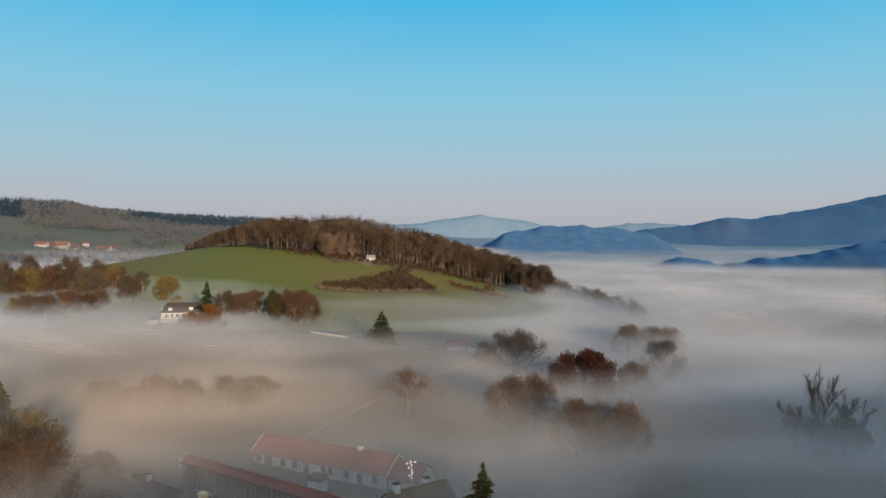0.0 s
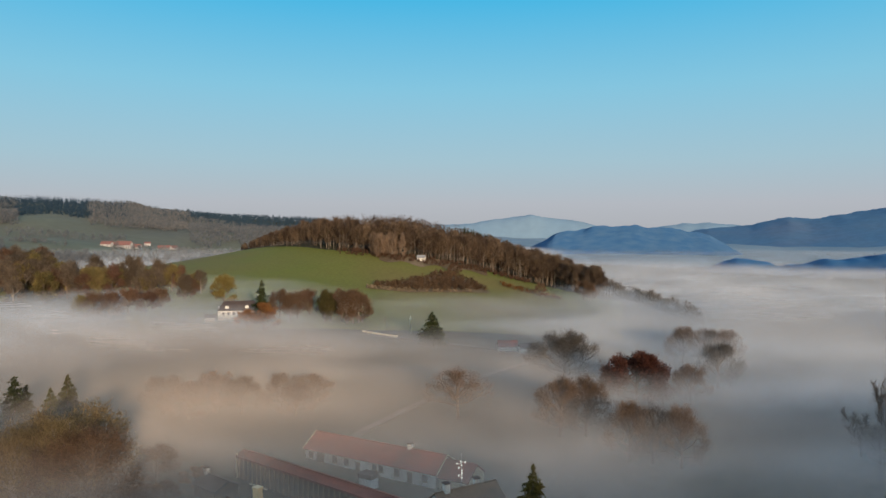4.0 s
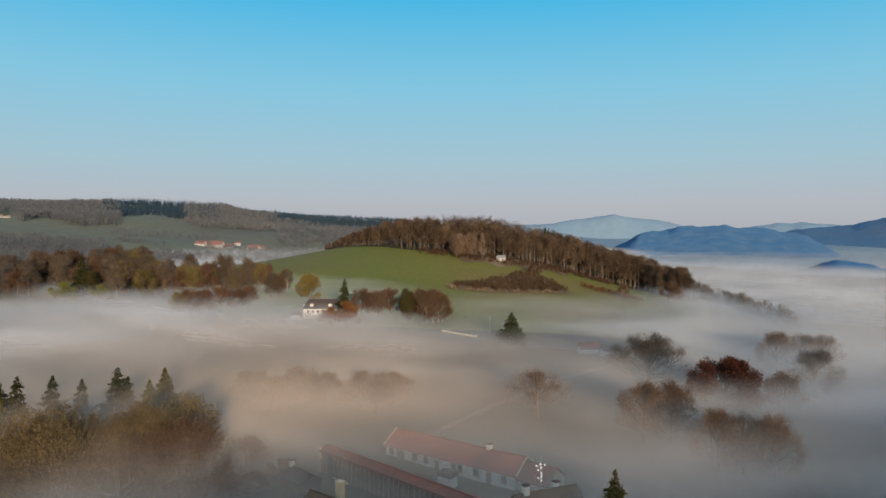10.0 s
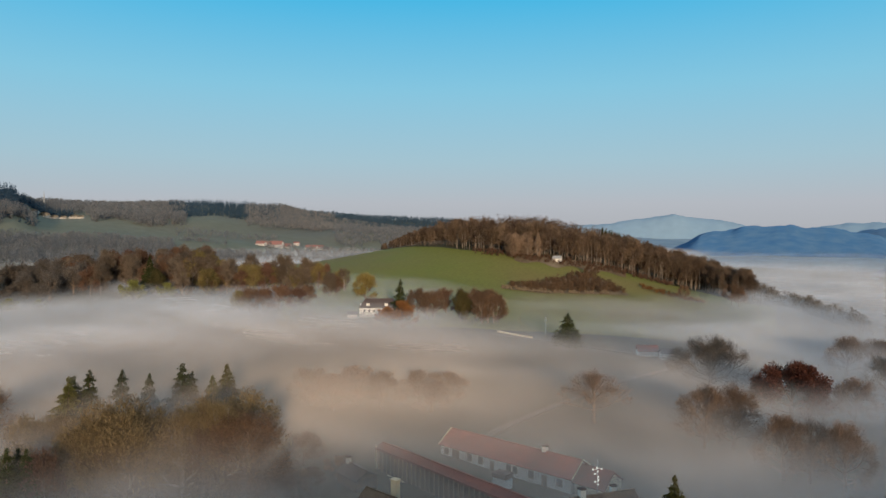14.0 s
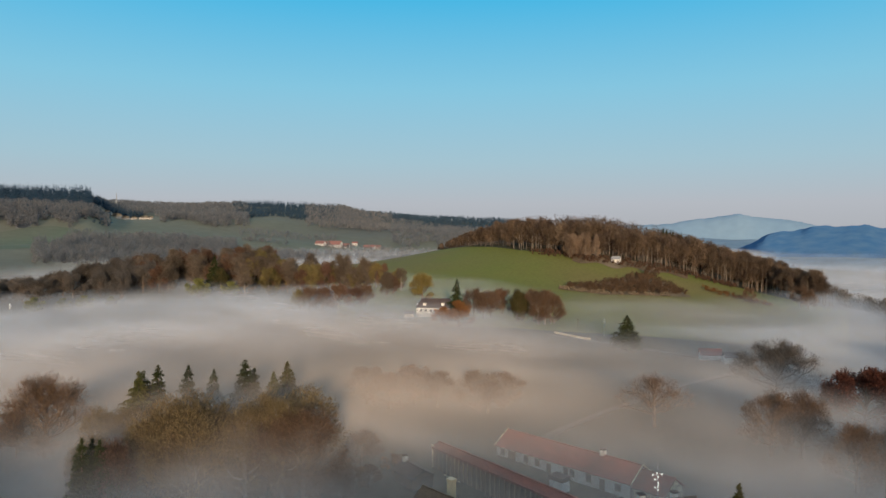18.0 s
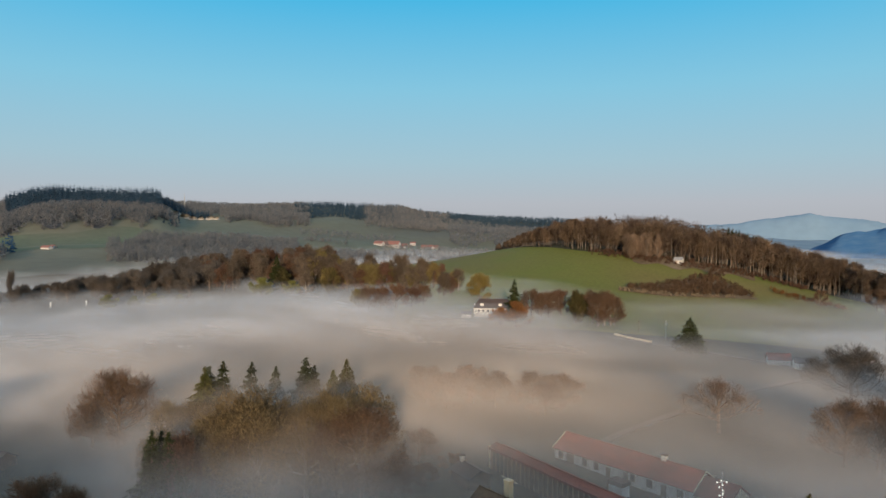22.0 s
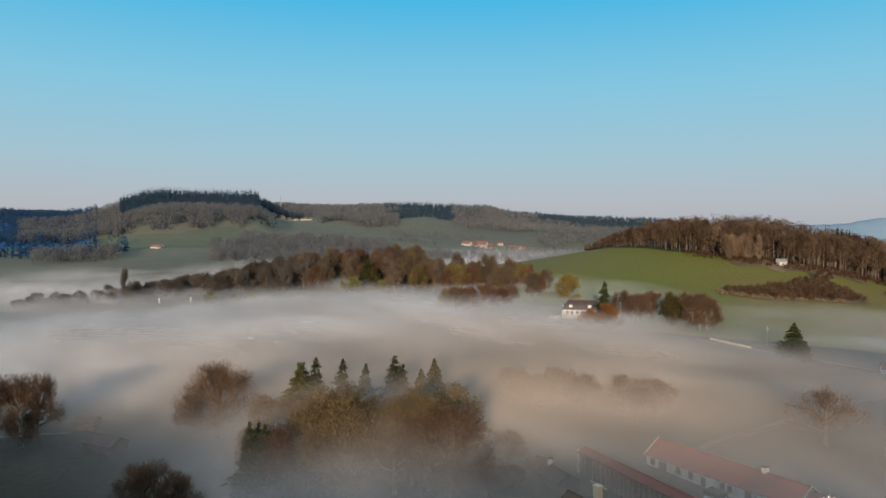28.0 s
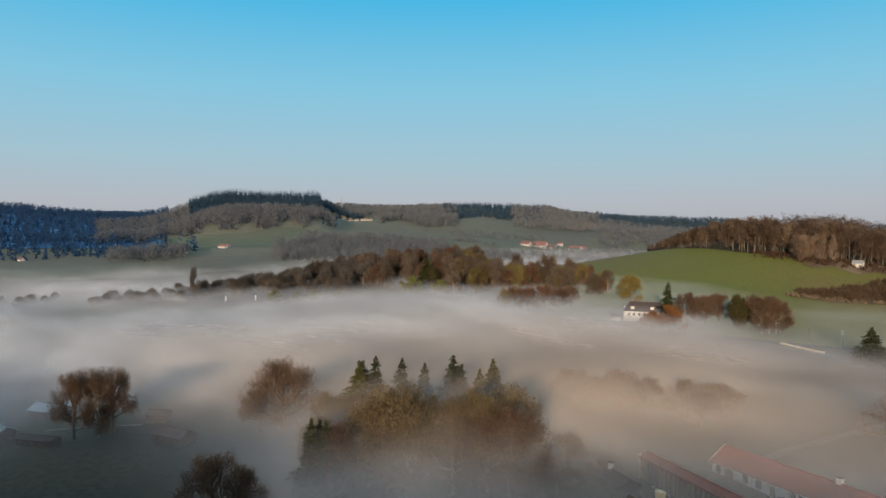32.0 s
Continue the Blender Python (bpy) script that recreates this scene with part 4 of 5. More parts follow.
def mountain(name, dist, depth, crest, mat, label, foot=0.0):
    """A ridge with a front and a back slope; crest: bearing to height."""
    bs = sorted(crest)
    def height(x, y):
        r, b = np.hypot(x, y), np.degrees(np.arctan2(x, y))
        top = np.interp(b, bs, [crest[k] for k in bs]) + 0.025 * np.interp(b, bs, [crest[k] for k in bs]) * ripple(x, y, 260)
        s = np.clip(1 - np.abs(r - dist) / depth, 0, 1)
        return foot - 30 + (top - foot + 30) * (s * s * (3 - 2 * s)) ** 0.8 + ripple(x, y, 170) * 5 * s + ripple(x, y, 60) * 2.5 * s + ripple(y, x, 24) * 1.3 * s
    return tagged(sheet(name, np.linspace(dist - depth, dist + depth * 0.6, 34), np.arange(bs[0], bs[-1] + 0.1, 0.2), height, mat), label, "mountain", kind="structure")


mountain("blue_ridge", 2300, 480, {2: -30, 5: 40, 8: 62, 11.5: 72, 14: 60, 17: 40, 20: -30}, M_RIDGE, "wooded ridge beyond the fog, haze in its blue colour")
mountain("right_ridge", 1250, 150, {16.5: -16, 18.0: 1, 19.0: 5, 20.5: 4, 22.0: 1, 23.0: 2, 24.5: 9, 26.5: 15, 30: 26, 33: 36, 38: 46, 44: 50}, M_RIDGE, "low wooded ridge at the fog's edge, haze in its dark blue", -20.0)
mountain("great_mountain", 3900, 900, {11: -30, 14: 25, 17: 70, 20: 85, 22.6: 125, 24: 118, 27: 150, 29: 172, 32.8: 235, 36: 280, 40: 300, 46: 280}, M_MOUNTAIN, "broad mountain with blue haze in its colour")
mountain("faint_mountain", 4700, 220, {-24: 70, -14: 90, -3: 95, 0: 130, 3: 165, 6: 130, 9: 85, 12: 70, 14: 90, 17: 115, 20: 80, 25: 60}, M_MOUNTAIN_FAINT, "faint mountain on the horizon, pale blue for haze")


# ---- buildings ----


def box(v, f, x0, x1, y0, y1, z0, z1):
    k = len(v)
    v += [(x, y, z) for z in (z0, z1) for x, y in ((x0, y0), (x1, y0), (x1, y1), (x0, y1))]
    f += [(k + 3, k + 2, k + 1, k), (k + 4, k + 5, k + 6, k + 7)] + [(k + i, k + (i + 1) % 4, k + 4 + (i + 1) % 4, k + 4 + i) for i in range(4)]


def block(name, bounds, mat, parent, label=""):
    v, f = [], []
    box(v, f, *bounds)
    return part(name, v, f, mat, parent, label)


def slab(name, corners, thick, mat, parent, label=""):
    """A sloping slab under four corners."""
    c = [Vector(p) for p in corners]
    n = (c[1] - c[0]).cross(c[3] - c[0]).normalized() * thick
    v = [tuple(p - n) for p in c] + [tuple(p) for p in c]
    f = [(3, 2, 1, 0), (4, 5, 6, 7)] + [(i, (i + 1) % 4, 4 + (i + 1) % 4, 4 + i) for i in range(4)]
    return part(name, v, f, mat, parent, label)


def house(name, x, y, turn, length, width, eave, ridge, wall_mat, roof_mat, label, windows=(), doors=(), chimneys=(), base=0.0, z=None, verge=None, over=0.4, hip=0.0):
    """A gabled house; its front wall faces the camera side (local -y), its ridge runs along local x."""
    h = thing(name, x, y, gz(x, y) if z is None else z, turn, label, "building")
    L, W = length / 2, width / 2
    t = 0.35
    for nm, bd in (("front_wall", (-L, L, -W, -W + t, base - 1.5, eave)), ("back_wall", (-L, L, W - t, W, base - 1.5, eave))):
        block(nm, bd, wall_mat, h)
    for sgn in (-1, 1):
        xo, xi = sgn * L, sgn * (L - t)
        v = [(xo, -W + t, -1.5), (xo, W - t, -1.5), (xo, W - t, eave), (xo, 0, eave + (ridge - eave) * (0.97 - hip)), (xo, -W + t, eave)]
        v += [(xi, a, b) for _, a, b in v]
        f = [(0, 1, 2, 3, 4), (9, 8, 7, 6, 5)] + [(i, 5 + i, 5 + (i + 1) % 5, (i + 1) % 5) for i in range(5)]
        part("gable_wall", v, f, wall_mat, h)
    drop = (ridge - eave) * over / W
    for sgn, nm in ((-1, "front_roof"), (1, "back_roof")):
        e = [(-L - over, sgn * (W + over), eave - drop + 0.12), (L + over, sgn * (W + over), eave - drop + 0.12), (L + over - hip * W, 0, ridge + 0.12), (-L - over + hip * W, 0, ridge + 0.12)]
        slab(nm, e if sgn < 0 else [e[1], e[0], e[3], e[2]], 0.14, roof_mat, h)
    v, f = [], []
    tube(v, f, (-L - over + hip * W, 0, ridge + 0.12), (L + over - hip * W, 0, ridge + 0.12), 0.14, 0.14, 6)
    part("ridge_cap", v, f, roof_mat, h)
    if verge:
        for sgn in (-1, 1):
            v, f = [], []
            for s2 in (-1, 1):
                tube(v, f, (sgn * (L + over), s2 * (W + over), eave - drop + 0.2), (sgn * (L + over), 0, ridge + 0.2), 0.16, 0.16, 4)
            part("verge_board", v, f, verge, h, "pale painted verge board")
    for wx, wz, ww, wh in windows:
        wv, wf = [], []
        for a in ((wx - ww / 2 - 0.1, wx - ww / 2, wz - wh / 2, wz + wh / 2), (wx + ww / 2, wx + ww / 2 + 0.1, wz - wh / 2, wz + wh / 2),
                  (wx - ww / 2 - 0.1, wx + ww / 2 + 0.1, wz + wh / 2, wz + wh / 2 + 0.1), (wx - ww / 2 - 0.15, wx + ww / 2 + 0.15, wz - wh / 2 - 0.12, wz - wh / 2)):
            box(wv, wf, a[0], a[1], -W - 0.06, -W + 0.02, a[2], a[3])
        win = part("window", wv, wf, M_TIMBER, h)
        block("pane", (wx - ww / 2, wx + ww / 2, -W - 0.03, -W + 0.01, wz - wh / 2, wz + wh / 2), M_GLASS, win, "dark glass pane")
    for dx, dw, dh in doors:
        block("door", (dx - dw / 2, dx + dw / 2, -W - 0.05, -W + 0.02, -0.5, dh), M_TIMBER, h, "dark timber door")
    for cx, cy, cw, ch in chimneys:
        zr = eave + (ridge - eave) * (1 - abs(cy) / W)
        c = block("chimney", (cx - cw / 2, cx + cw / 2, cy - cw / 2, cy + cw / 2, zr - 0.6, zr + ch), M_LIMEWASH, h, "white plastered chimney")
        block("chimney_cap", (cx - cw / 2 - 0.12, cx + cw / 2 + 0.12, cy - cw / 2 - 0.12, cy + cw / 2 + 0.12, zr + ch, zr + ch + 0.15), M_DARK_ROOF, c)
    return h


# the farm
long_house = house("farmhouse", -24.9, 147.4, -25.3, 34, 8.4, 2.9, 5.5, M_LIMEWASH, M_RED_TILE, "long low white farmhouse with a red tiled roof",
                   windows=[(-15.3, 1.6, 1.0, 1.3), (-8.6, 1.6, 1.0, 1.4), (-5.5, 1.6, 1.0, 1.4), (2.0, 1.6, 0.9, 1.3), (3.6, 1.6, 0.9, 1.3), (7.6, 1.6, 1.1, 1.4), (14.4, 1.5, 1.1, 1.3)],
                   doors=[(-12.6, 2.0, 2.4), (-2.4, 1.1, 2.1), (10.8, 1.2, 2.2)], chimneys=[(8.2, 0.2, 1.0, 1.2)], verge=M_CREAM)
barn = house("barn", -32.3, 126.2, -33.0, 46, 3.4, 4.9, 5.5, M_TIMBER, M_EAVES, "long timber barn with upright boards and battens", over=0.3)
for i in range(33):
    x = -22.4 + i * 1.4
    block("batten", (x - 0.13, x + 0.13, -1.82, -1.68, -0.5, 4.75), M_BOARD, barn, "pale upright batten")
block("corner_post", (-23.3, -23.0, -1.95, -1.65, -0.5, 5.3), M_CREAM, barn, "pale corner post")
block("fascia", (-23.2, 23.2, -2.08, -2.0, 4.5, 4.9), M_EAVES, barn, "dull red eaves board")
block("plinth", (-23.3, -13.0, -2.5, -2.0, -0.4, 0.25), M_CREAM, barn, "pale stone ledge along the foot")
house("farmhouse_annex", -6.2, 138.6, -25.3, 6.4, 7.6, 2.5, 4.9, M_CREAM, M_EAVES, "lower annex with a dull red roof at the farmhouse's end")
kx, ky = at(-10.4, 138.0)
kiosk = thing("courtyard_kiosk", kx, ky, gz(kx, ky), -27, "small white hut with a dark flat roof in the yard", "building")
block("body", (-1.6, 1.6, -1.2, 1.2, -0.3, 2.1), M_WHITE, kiosk)
block("roof", (-1.75, 1.75, -1.35, 1.35, 2.1, 3.0), M_DARK_ROOF, kiosk, "dark flat roof")
hx, hy = at(-19.0, 111.0)
house("near_cottage", hx, hy, -27, 16, 9.0, 4.2, 7.6, M_CREAM, M_BROWN_TILE, "cottage with a brown roof and a tall cream chimney")
cx, cy = at(-19.4, 114.0)
stack = thing("tall_chimney", cx, cy, gz(cx, cy), -27, "tall cream plastered chimney above dark roofs", "chimney")
block("shaft", (-0.6, 0.6, -0.5, 0.5, -0.3, 9.8), M_CREAM, stack)
block("cap", (-0.7, 0.7, -0.6, 0.6, 9.8, 10.0), M_CREAM, stack)
sx, sy = at(-22.6, 138.0)
house("outbuilding", sx, sy, -35, 7, 5, 2.4, 3.6, M_TIMBER, M_DARK_ROOF, "small outbuilding with a dull dark roof", chimneys=[(-3.2, 0, 0.8, 1.2)])
ox, oy = at(-2.2, 119.0)
house("hipped_house", ox, oy, 35, 12, 9, 4.2, 7.3, M_LIMEWASH, M_BROWN_TILE, "house with a steep brown roof and white chimneys", chimneys=[(2.5, 0.5, 0.9, 1.3), (-4.0, 0.0, 1.0, 1.4)])
# the manor
manor = house("manor_house", *at(-20.75, 378), 18, 21, 11, 6.2, 10.4, M_LIMEWASH, M_DARK_ROOF, "white two-storey manor house with dark roof and dormers",
              windows=[(-7.8 + 2.6 * i, 4.5, 0.8, 1.1) for i in range(7)], z=4.2, hip=0.55, over=0.35)
for dx in (-6.0, 3.9):
    d = block("dormer", (dx - 0.9, dx + 0.9, -4.6, -2.2, 6.8, 8.6), M_LIMEWASH, manor, "white dormer")
    slab("dormer_roof", [(dx - 1.1, -4.8, 8.6), (dx + 1.1, -4.8, 8.6), (dx + 1.1, -1.6, 9.2), (dx - 1.1, -1.6, 9.2)], 0.12, M_DARK_ROOF, d)
house("manor_annex", *at(-23.0, 372), 18, 5, 4, 2.4, 3.6, M_LIMEWASH, M_DARK_ROOF, "low white annex beside the manor")
# cottages in the fog and the hut under the hill wood
house("fog_cottage", *at(1.2, 300), 10, 8, 5, 2.2, 4.2, M_LIMEWASH, M_RED_TILE, "small white cottage with red roof deep in fog")
house("fog_barn", *at(2.9, 296), 10, 7, 5, 2.6, 4.0, M_LIMEWASH, M_DARK_ROOF, "small white shed deep in fog")
hut = house("hill_hut", *at(-6.0, 540), -8, 6.0, 5, 2.7, 4.4, M_LIMEWASH, M_METAL, "small white hut at the edge of the wood")
# the village
G = "village houses"
for b, d, l, w, e, r, tn, lb in ((-30.3, 1150, 22, 10, 5, 10, -8, "white village house with red roof"), (-29.7, 1160, 14, 10, 5, 10, 15, "white village house with red roof"),
                                 (-29.1, 1140, 30, 12, 7, 14, -5, "large white village house with red roof"), (-28.4, 1150, 24, 11, 4, 9, 4, "long village barn with red roof"),
                                 (-27.5, 1215, 12, 9, 6, 9, 20, "white village house on the slope"), (-26.3, 1160, 26, 11, 5, 10, -4, "village house with red roof"),
                                 (-25.6, 1170, 12, 9, 5, 9, 10, "village house with red roof")):
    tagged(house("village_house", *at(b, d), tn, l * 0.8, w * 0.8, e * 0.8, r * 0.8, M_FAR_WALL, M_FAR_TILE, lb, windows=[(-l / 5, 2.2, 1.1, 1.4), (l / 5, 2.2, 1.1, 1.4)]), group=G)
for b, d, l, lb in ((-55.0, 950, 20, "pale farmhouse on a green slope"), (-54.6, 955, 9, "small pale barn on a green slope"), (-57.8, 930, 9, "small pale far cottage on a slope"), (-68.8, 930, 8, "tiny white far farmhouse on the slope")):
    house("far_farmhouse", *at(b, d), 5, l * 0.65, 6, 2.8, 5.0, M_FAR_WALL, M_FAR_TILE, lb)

# ---- copse, road and small things in the fields ----
def copse_low(b):
    return float(np.interp(b, [-10.6, -7, -4, -0.4], [462, 454, 463, 480]))


def copse_high(b):
    return float(np.interp(b, [-10.6, -8.5, -6.5, -3.8, -2.0, -0.4], [468, 476, 488, 520, 508, 486]))


far_wood("field_copse", scatter(420, -10.0, -0.5, 450, 530, 31, lambda b, d: copse_low(b) + 5 < d < copse_high(b)), M_THICKET, "brown thicket and brush across the green field", 4.0, 46, 0.0, width=0.12, length=1.6)
far_wood("copse_grass", scatter(170, -10.5, -1.0, 450, 500, 34, lambda b, d: 0 < d - copse_low(b) < (9 if b < -6.5 else 4) + 4 * math.sin(5 * b)), M_STRAW, "tall pale dead grass along the thicket", 1.5, 30, 0.0, width=0.16, length=0.9)
far_wood("wood_edge_brush", scatter(500, -13, 3, 515, 575, 32, lambda b, d: -16 < d - wood_edge(b) < 6), M_RUST, "rusty brush along the edge of the wood", 2.6, 26, 0.0, width=0.12, length=1.3)
far_wood("hedge_line", scatter(110, 0.6, 5.5, 480, 560, 33, lambda b, d: abs(d - (520 - 4.5 * b)) < 5), M_ORANGE, "thin brown hedge along the field's edge", 3, 30, 0.0, width=0.1, length=1.2)
patch("rough_ground", lambda s: (-10.6, -0.3, lambda b: copse_low(b) + (copse_high(b) - copse_low(b)) * s), M_SCRUB_SOIL, 0.5, "rough dry grass and soil under the thicket", "ground", (8, 60))
patch("bare_soil_strip", lambda s: (-9.5, -0.5, lambda b: wood_edge(b) - 20 + 4 * math.sin(b * 2.3) + 22 * s), M_SCRUB_SOIL, 0.5, "brown soil strip at the wood's edge", "ground", (5, 50))
G = "bushes by the copse"
for b, d, s in ((-3.5, 516, 0.42), (-2.9, 520, 0.36), (3.9, 500, 0.6), (7.4, 505, 0.85), (7.9, 500, 0.8)):
    kinds.put("brown", brown, b, d, s, b * 50, group=G, label="dark bush beside the field thicket")
for i in range(16):
    x, y = at(-10.0 + 3.4 * rs.rand(), 466 + 12 * rs.rand())
    s = rs.uniform(0.5, 1.3)
    v, f = [], []
    tube(v, f, (0, 0, -0.3), (0.2 * s, 0.1, 0.5 * s), s, s * 0.8, 6)
    tube(v, f, (0.2 * s, 0.1, 0.5 * s), (0.1, 0, 0.9 * s), s * 0.8, s * 0.15, 6)
    ob = link_mesh("straw_tuft", v, f, M_STRAW)
    ob.matrix_world = pose(x, y, gz(x, y) + 0.3, 0, 0, rs.uniform(0, 360))
    tagged(ob, "pale tuft of dead straw at the thicket's end", "grass", "pale straw tufts")


def strip(name, points, width, height, mat, label, category, kind="structure"):
    """A road or low wall along bearings and distances."""
    v, f = [], []
    pts = [np.array(at(b, d)) for b, d in points]
    dense = []
    for p, q in zip(pts, pts[1:]):
        dense += [p + (q - p) * k / 8 for k in range(8)]
    dense.append(pts[-1])
    for i, p in enumerate(dense):
        d = dense[min(i + 1, len(dense) - 1)] - dense[max(i - 1, 0)]
        n = np.array([-d[1], d[0]]) / (np.linalg.norm(d) + 1e-9) * width / 2
        z = gz(*p)
        for s, h in ((-1, -0.5), (-1, height), (1, height), (1, -0.5)):
            v.append((p[0] + s * n[0], p[1] + s * n[1], z + h))
        if i:
            k = 4 * i
            f += [(k - 4 + a, k + a, k + a + 1, k - 4 + a + 1) for a in range(3)]
    f += [(0, 1, 2, 3), (4 * len(dense) - 1, 4 * len(dense) - 2, 4 * len(dense) - 3, 4 * len(dense) - 4)]
    return tagged(link_mesh(name, v, f, mat), label, category, kind=kind)


strip("field_wall", [(-10.9, 341), (-9.4, 334), (-8.0, 328)], 0.5, 0.8, M_CREAM, "low pale wall beside the field road", "wall")
strip("field_road", [(-11.5, 336), (-8.0, 326), (-2.0, 307), (1.0, 300), (6, 292)], 3.0, 0.12, M_TRACK, "dull field road along the foot of the hill", "road")
strip("farm_track", [(-13.5, 160), (-10.5, 180), (-7.4, 198), (-4.4, 217), (-1.0, 245), (3, 275)], 2.6, 0.12, M_TRACK, "dull track leading from the farm into fog", "road")
px, py = at(-6.9, 338)
cross = thing("wayside_cross", px, py, gz(px, py), 4, "tall pale wayside cross beside the field road", "cross")
block("post", (-0.09, 0.09, -0.09, 0.09, -0.4, 8.2), M_LIMEWASH, cross)
block("arm", (-0.7, 0.7, -0.08, 0.08, 7.1, 7.4), M_LIMEWASH, cross)
block("top_knob", (-0.2, 0.2, -0.14, 0.14, 8.2, 8.6), M_LIMEWASH, cross)
px, py = at(-9.0, 352)
post = thing("wooden_post", px, py, gz(px, py), 0, "thin grey wooden post in the misty field", "post")
block("shaft", (-0.09, 0.09, -0.09, 0.09, -0.4, 6.0), M_TIMBER, post)
block("cross_bar", (-0.5, 0.5, -0.07, 0.07, 5.5, 5.7), M_TIMBER, post)
# mast with white balls beside the farm
px, py = at(-2.6, 131)
mast = thing("lamp_mast", px, py, gz(px, py), 0, "thin mast hung with round white globes", "mast")
v, f = [], []
tube(v, f, (0, 0, -0.4), (0, 0, 9.4), 0.07, 0.03, 6)
part("pole", v, f, M_METAL, mast)
for i, (dx, z) in enumerate(((0.1, 4.6), (-0.45, 5.0), (0.15, 5.5), (0.12, 6.0), (-0.5, 6.5), (0.05, 7.0), (-0.85, 7.3), (0.75, 7.6), (-0.15, 7.7), (0.1, 5.2))):
    v, f = [], []
    tube(v, f, (dx, -0.1, z - 0.16), (dx, -0.1, z), 0.08, 0.16, 8)
    tube(v, f, (dx, -0.1, z), (dx, -0.1, z + 0.16), 0.16, 0.07, 8)
    f += [tuple(range(7, -1, -1)), tuple(range(24, 32))]
    tube(v, f, (0, 0, z), (dx, -0.1, z), 0.03, 0.03, 4)
    part("globe", v, f, M_GLOBE, mast, "round white glowing globe")
# sheds, parked cars and roofs in the misty gardens
for b, d, l, w, e, r, tn, mat, lb in ((-67.3, 219, 8, 5, 2.4, 3.6, 20, M_BLUEROOF, "garden shed with a pale blue roof"), (-65.6, 222, 4, 3, 2.2, 3.0, 0, M_METAL, "small grey garden shed"),
                                      (-67.9, 192, 10, 3.2, 1.6, 2.2, 25, M_DARK_ROOF, "low shed with a dark roof"), (-70.1, 202, 5, 4, 2.4, 3.4, 5, M_METAL, "small pale garden hut"),
                                      (-58.6, 178, 9, 5, 2.2, 3.6, 8, M_DARK_ROOF, "low cottage with a dull brown roof in the mist"), (-59.8, 200, 5, 4, 2.2, 3.0, 30, M_DARK_ROOF, "small dark-roofed garden hut")):
    house("garden_shed", *at(b, d), tn, l, w, e, r, M_TIMBER, mat, lb)
strip("garden_path", [(-67.5, 204), (-64.5, 202), (-61, 198)], 1.6, 0.1, M_TRACK, "dull garden path in the mist", "road")
G = "white posts at the fog's edge"
for b, d in ((-54.8, 498), (-52.5, 494)):
    px, py = at(b, d)
    silo = thing("white_silo", px, py, gz(px, py), 0, "small white tank standing in the fog", "tank", G)
    v, f = [], []
    tube(v, f, (0, 0, -0.5), (0, 0, 3.0), 0.5, 0.5, 10)
    part("drum", v, f, M_WHITE, silo)
    v, f = [], []
    tube(v, f, (0, 0, 3.0), (0, 0, 3.4), 0.55, 0.1, 10)
    part("cone_top", v, f, M_WHITE, silo)
G = "pale heaps of the quarry"
for b, d, s in ((-46.2, 1405, 9), (-45.6, 1412, 13), (-45.0, 1408, 10), (-44.4, 1400, 7), (-43.7, 1396, 10), (-43.3, 1392, 8), (-46.9, 1410, 6)):
    x, y = at(b, d)
    v, f = [], []
    tube(v, f, (0, 0, -2), (s * 0.1, 0, s * 0.22), s, s * 0.75, 9)
    tube(v, f, (s * 0.1, 0, s * 0.22), (0, 0, s * 0.4), s * 0.75, s * 0.1, 9)
    ob = link_mesh("spoil_heap", v, f, M_ROAD, True)
    ob.matrix_world = pose(x, y, gz(x, y) + 2.0, 0, 0, b * 9)
    tagged(ob, "pale heap of quarried stone on the hillside", "heap", G)
px, py = at(-45.6, 1700)
tower = thing("lookout_mast", px, py, gz(px, py), 0, "slender mast on the wooded skyline", "mast")
v, f = [], []
tube(v, f, (0, 0, -1), (0, 0, 34), 2.4, 0.4, 5)
part("frame", v, f, M_METAL, tower)
v, f = [], []
tube(v, f, (0, 0, 34), (0, 0, 40), 0.4, 0.1, 5)
part("aerial", v, f, M_METAL, tower)

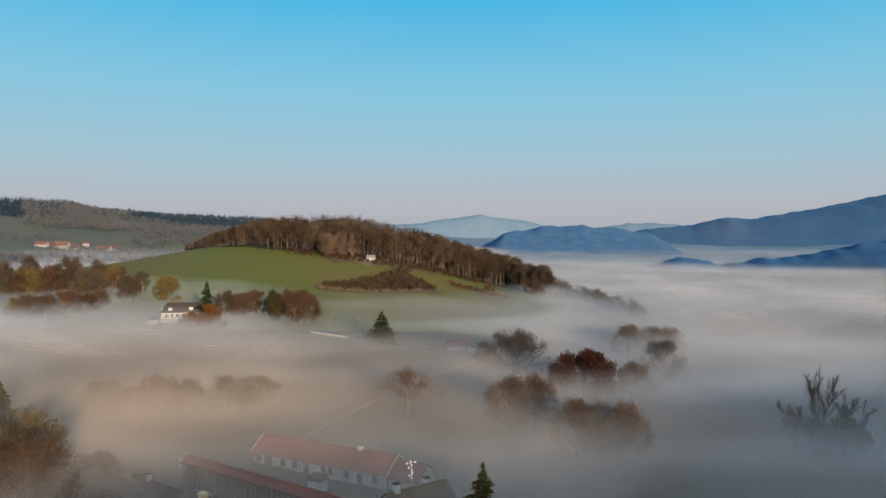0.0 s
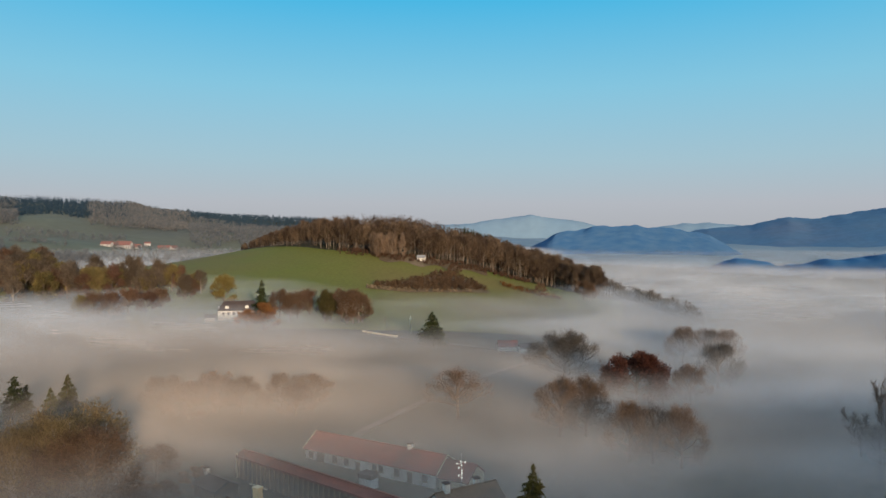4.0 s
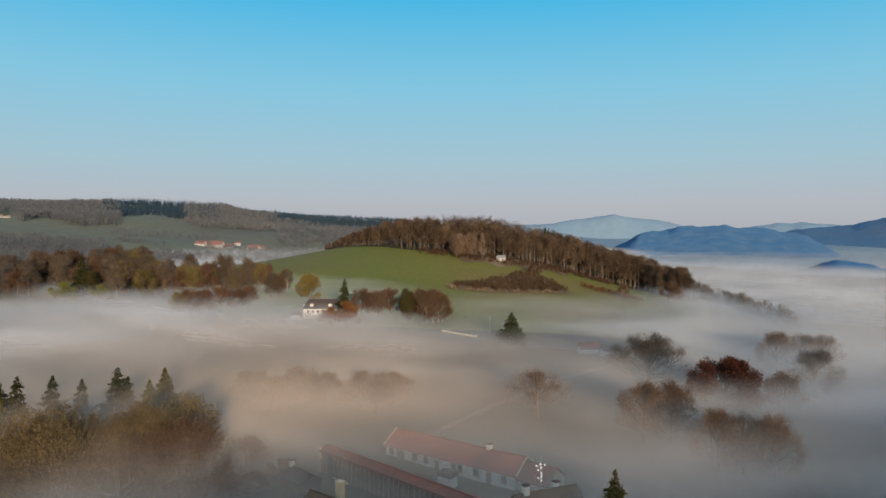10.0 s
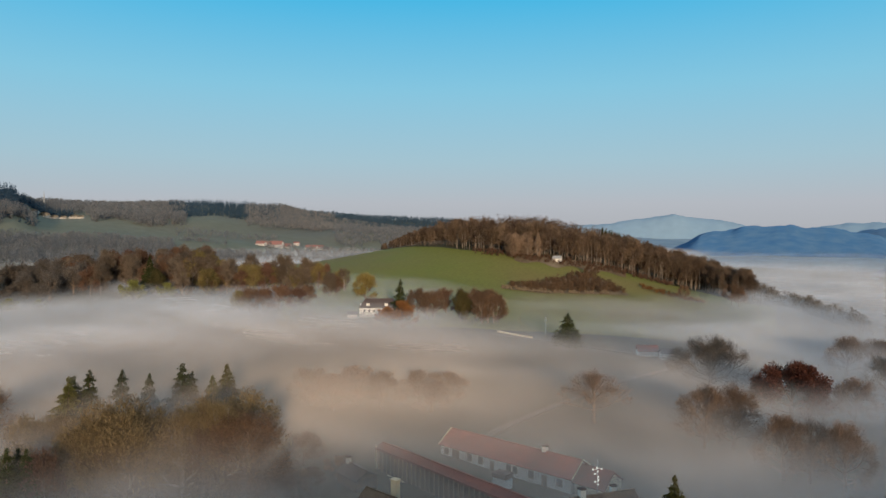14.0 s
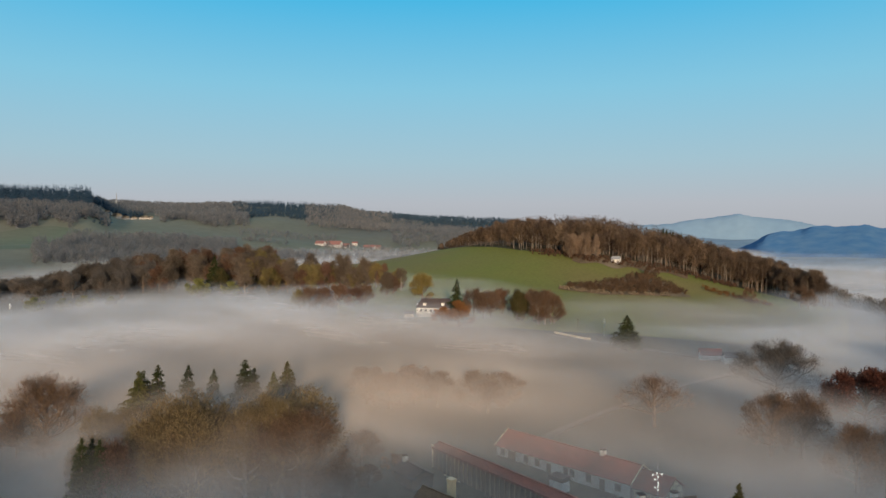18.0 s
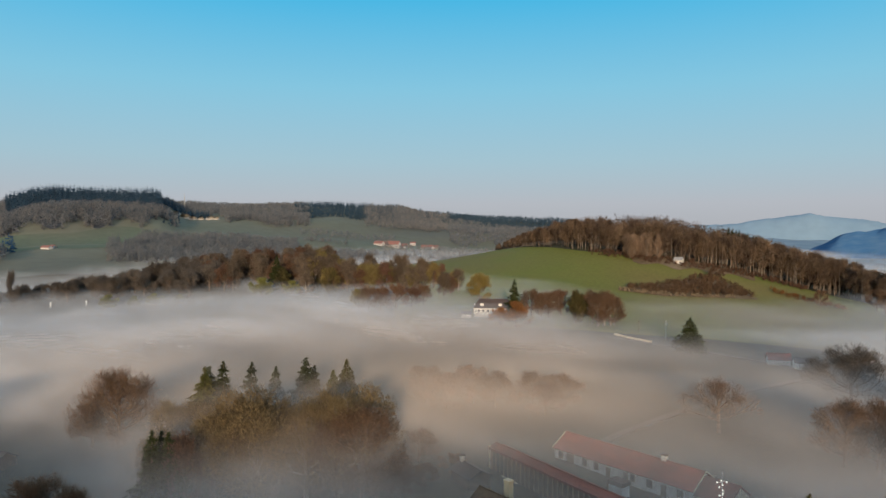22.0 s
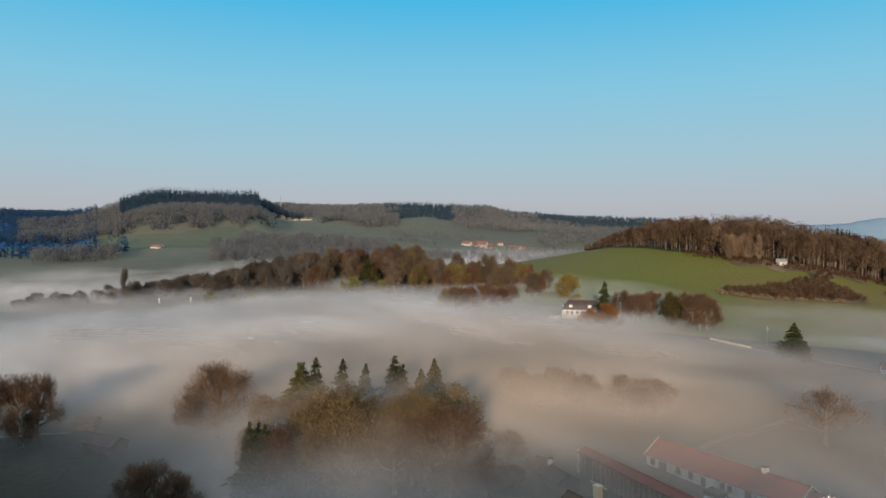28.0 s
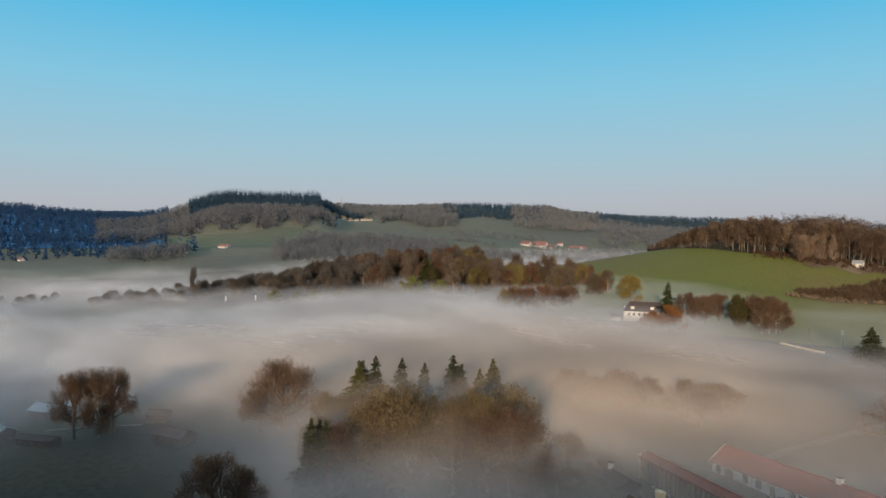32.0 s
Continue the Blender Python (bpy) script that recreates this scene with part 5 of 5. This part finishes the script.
# ---- morning fog ----
FOG_RINGS = [0, 130, 165, 200, 240, 290, 340, 400, 470, 560, 700, 1000, 2400]
FOG_TOPS = {  # bearing: height of the fog's upper face at each ring
    -180: [8, 8, 8, 8, 8, 8, 8, 8, 8, 8, 8, 8, 8],
    -80: [-6, -4, 0, 4, 8, 10, 10, 10, 10, 9, 10, 14, 14],
    -66: [-6, -4, 0, 4, 9, 11, 11, 10, 9, 8, 9, 13, 14],
    -56: [-4, 0, 5, 9, 12, 12, 11, 10, 9, 8, 10, 18, 14],
    -49: [3, 11, 12, 12.5, 12.5, 12, 11, 10, 10, 11, 12, 26, 15],
    -45: [5, 11, 13, 13.5, 13, 12, 11.5, 11, 12, 13, 12.5, 26, 15.5],
    -40: [7, 14, 14.5, 14, 13, 12, 12, 12.5, 15.5, 16, 13, 25, 16],
    -32: [5, 12.5, 14, 14.5, 13.5, 13, 12.5, 13.5, 17, 18, 13, 24, 16],
    -25: [2, 5, 11, 14.5, 14.5, 13.5, 12, 13.5, 17, 17, 14, 22, 15],
    -18: [1, 4, 8.5, 12, 12.5, 11.5, 10.5, 12, 17, 15, 12, 18, 14],
    -10: [2, 5, 8.5, 10.5, 9.5, 7.5, 5.5, 6, 8.5, 8, 9, 10, 10],
    -4: [3, 6, 8.5, 8.5, 8, 8, 6, 5, 7, 7, 9, 10, 10],
    3: [5, 8, 9.5, 9, 8.5, 9, 7.5, 5, 6, 7, 8, 2, 2],
    10: [6, 8.5, 9.5, 9, 8.5, 8.5, 9, 8, 8, 9, 7, 1, 1],
    18: [6, 8.5, 10, 10.5, 10.5, 11, 11, 10.5, 10, 9, 6, 0, 0],
    30: [6, 8, 9.5, 11, 12, 12, 11.5, 11, 10, 9, 6, 0, 0],
    45: [6, 8, 9.5, 11, 12, 12, 11.5, 11, 10, 9, 6, 0, 0],
    180: [8, 8, 8, 8, 8, 8, 8, 8, 8, 8, 8, 8, 8],
}
F_KEYS = np.array(sorted(FOG_TOPS), float)
F_TABLE = np.array([FOG_TOPS[int(k)] for k in F_KEYS], float)


def fog_top(x, y):
    r, b = np.hypot(x, y), np.degrees(np.arctan2(x, y))
    i = np.clip(np.searchsorted(F_KEYS, b, side="right") - 1, 0, len(F_KEYS) - 2)
    u = (b - F_KEYS[i]) / (F_KEYS[i + 1] - F_KEYS[i])
    u = u * u * (3 - 2 * u)
    rr = np.array(FOG_RINGS, float)
    j = np.clip(np.searchsorted(rr, r, side="right") - 1, 0, len(rr) - 2)
    v = np.clip((r - rr[j]) / (rr[j + 1] - rr[j]), 0, 1)
    return (F_TABLE[i, j] * (1 - u) + F_TABLE[i + 1, j] * u) * (1 - v) + (F_TABLE[i, j + 1] * (1 - u) + F_TABLE[i + 1, j + 1] * u) * v


fog_rings = list(np.geomspace(60, 2300, 70))
fog_b = list(np.arange(-78, 42.1, 1.5)) + list(np.arange(50, 280, 10.0))
for i in range(18):
    def fog_height(x, y, i=i):
        return fog_top(x, y) + 3.4 - 1.1 * i + ripple(x, y, 150) * 1.9 * np.clip(450 / np.hypot(x, y), 0.25, 1) + ripple(x + 97 * i, y - 61 * i, 140) * 0.14
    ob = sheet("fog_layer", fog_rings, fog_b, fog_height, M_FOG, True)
    co = np.empty(len(ob.data.vertices) * 3)
    ob.data.vertices.foreach_get("co", co)
    co = co.reshape(-1, 3)
    rise = np.clip((co[:, 2] - ground(co[:, 0], co[:, 1])) / 4.5, 0, 1)
    reach, side = np.hypot(co[:, 0], co[:, 1]), np.degrees(np.arctan2(co[:, 0], co[:, 1]))
    rise = rise * (1 - 0.45 * np.clip((reach - 720) / 120, 0, 1) * np.clip((-8 - side) / 6, 0, 1))  # thinner before the village
    rise = rise * (1 - 0.8 * np.clip((reach - 620) / 800, 0, 1) * np.clip((side - 2) / 4, 0, 1))  # open plain beyond the fog
    ob.data.attributes.new("mist_share", "FLOAT", "POINT").data.foreach_set("value", (rise * rise * (3 - 2 * rise)).astype(np.float32))
    ob.color = (1, 1, 1, min(1.15, 0.14 + 0.155 * i) * (0.95 if i < 10 else 0.68))
    tagged(ob, "thin drifting layer of grey morning fog", "fog", "fog over the valley", kind="stuff")
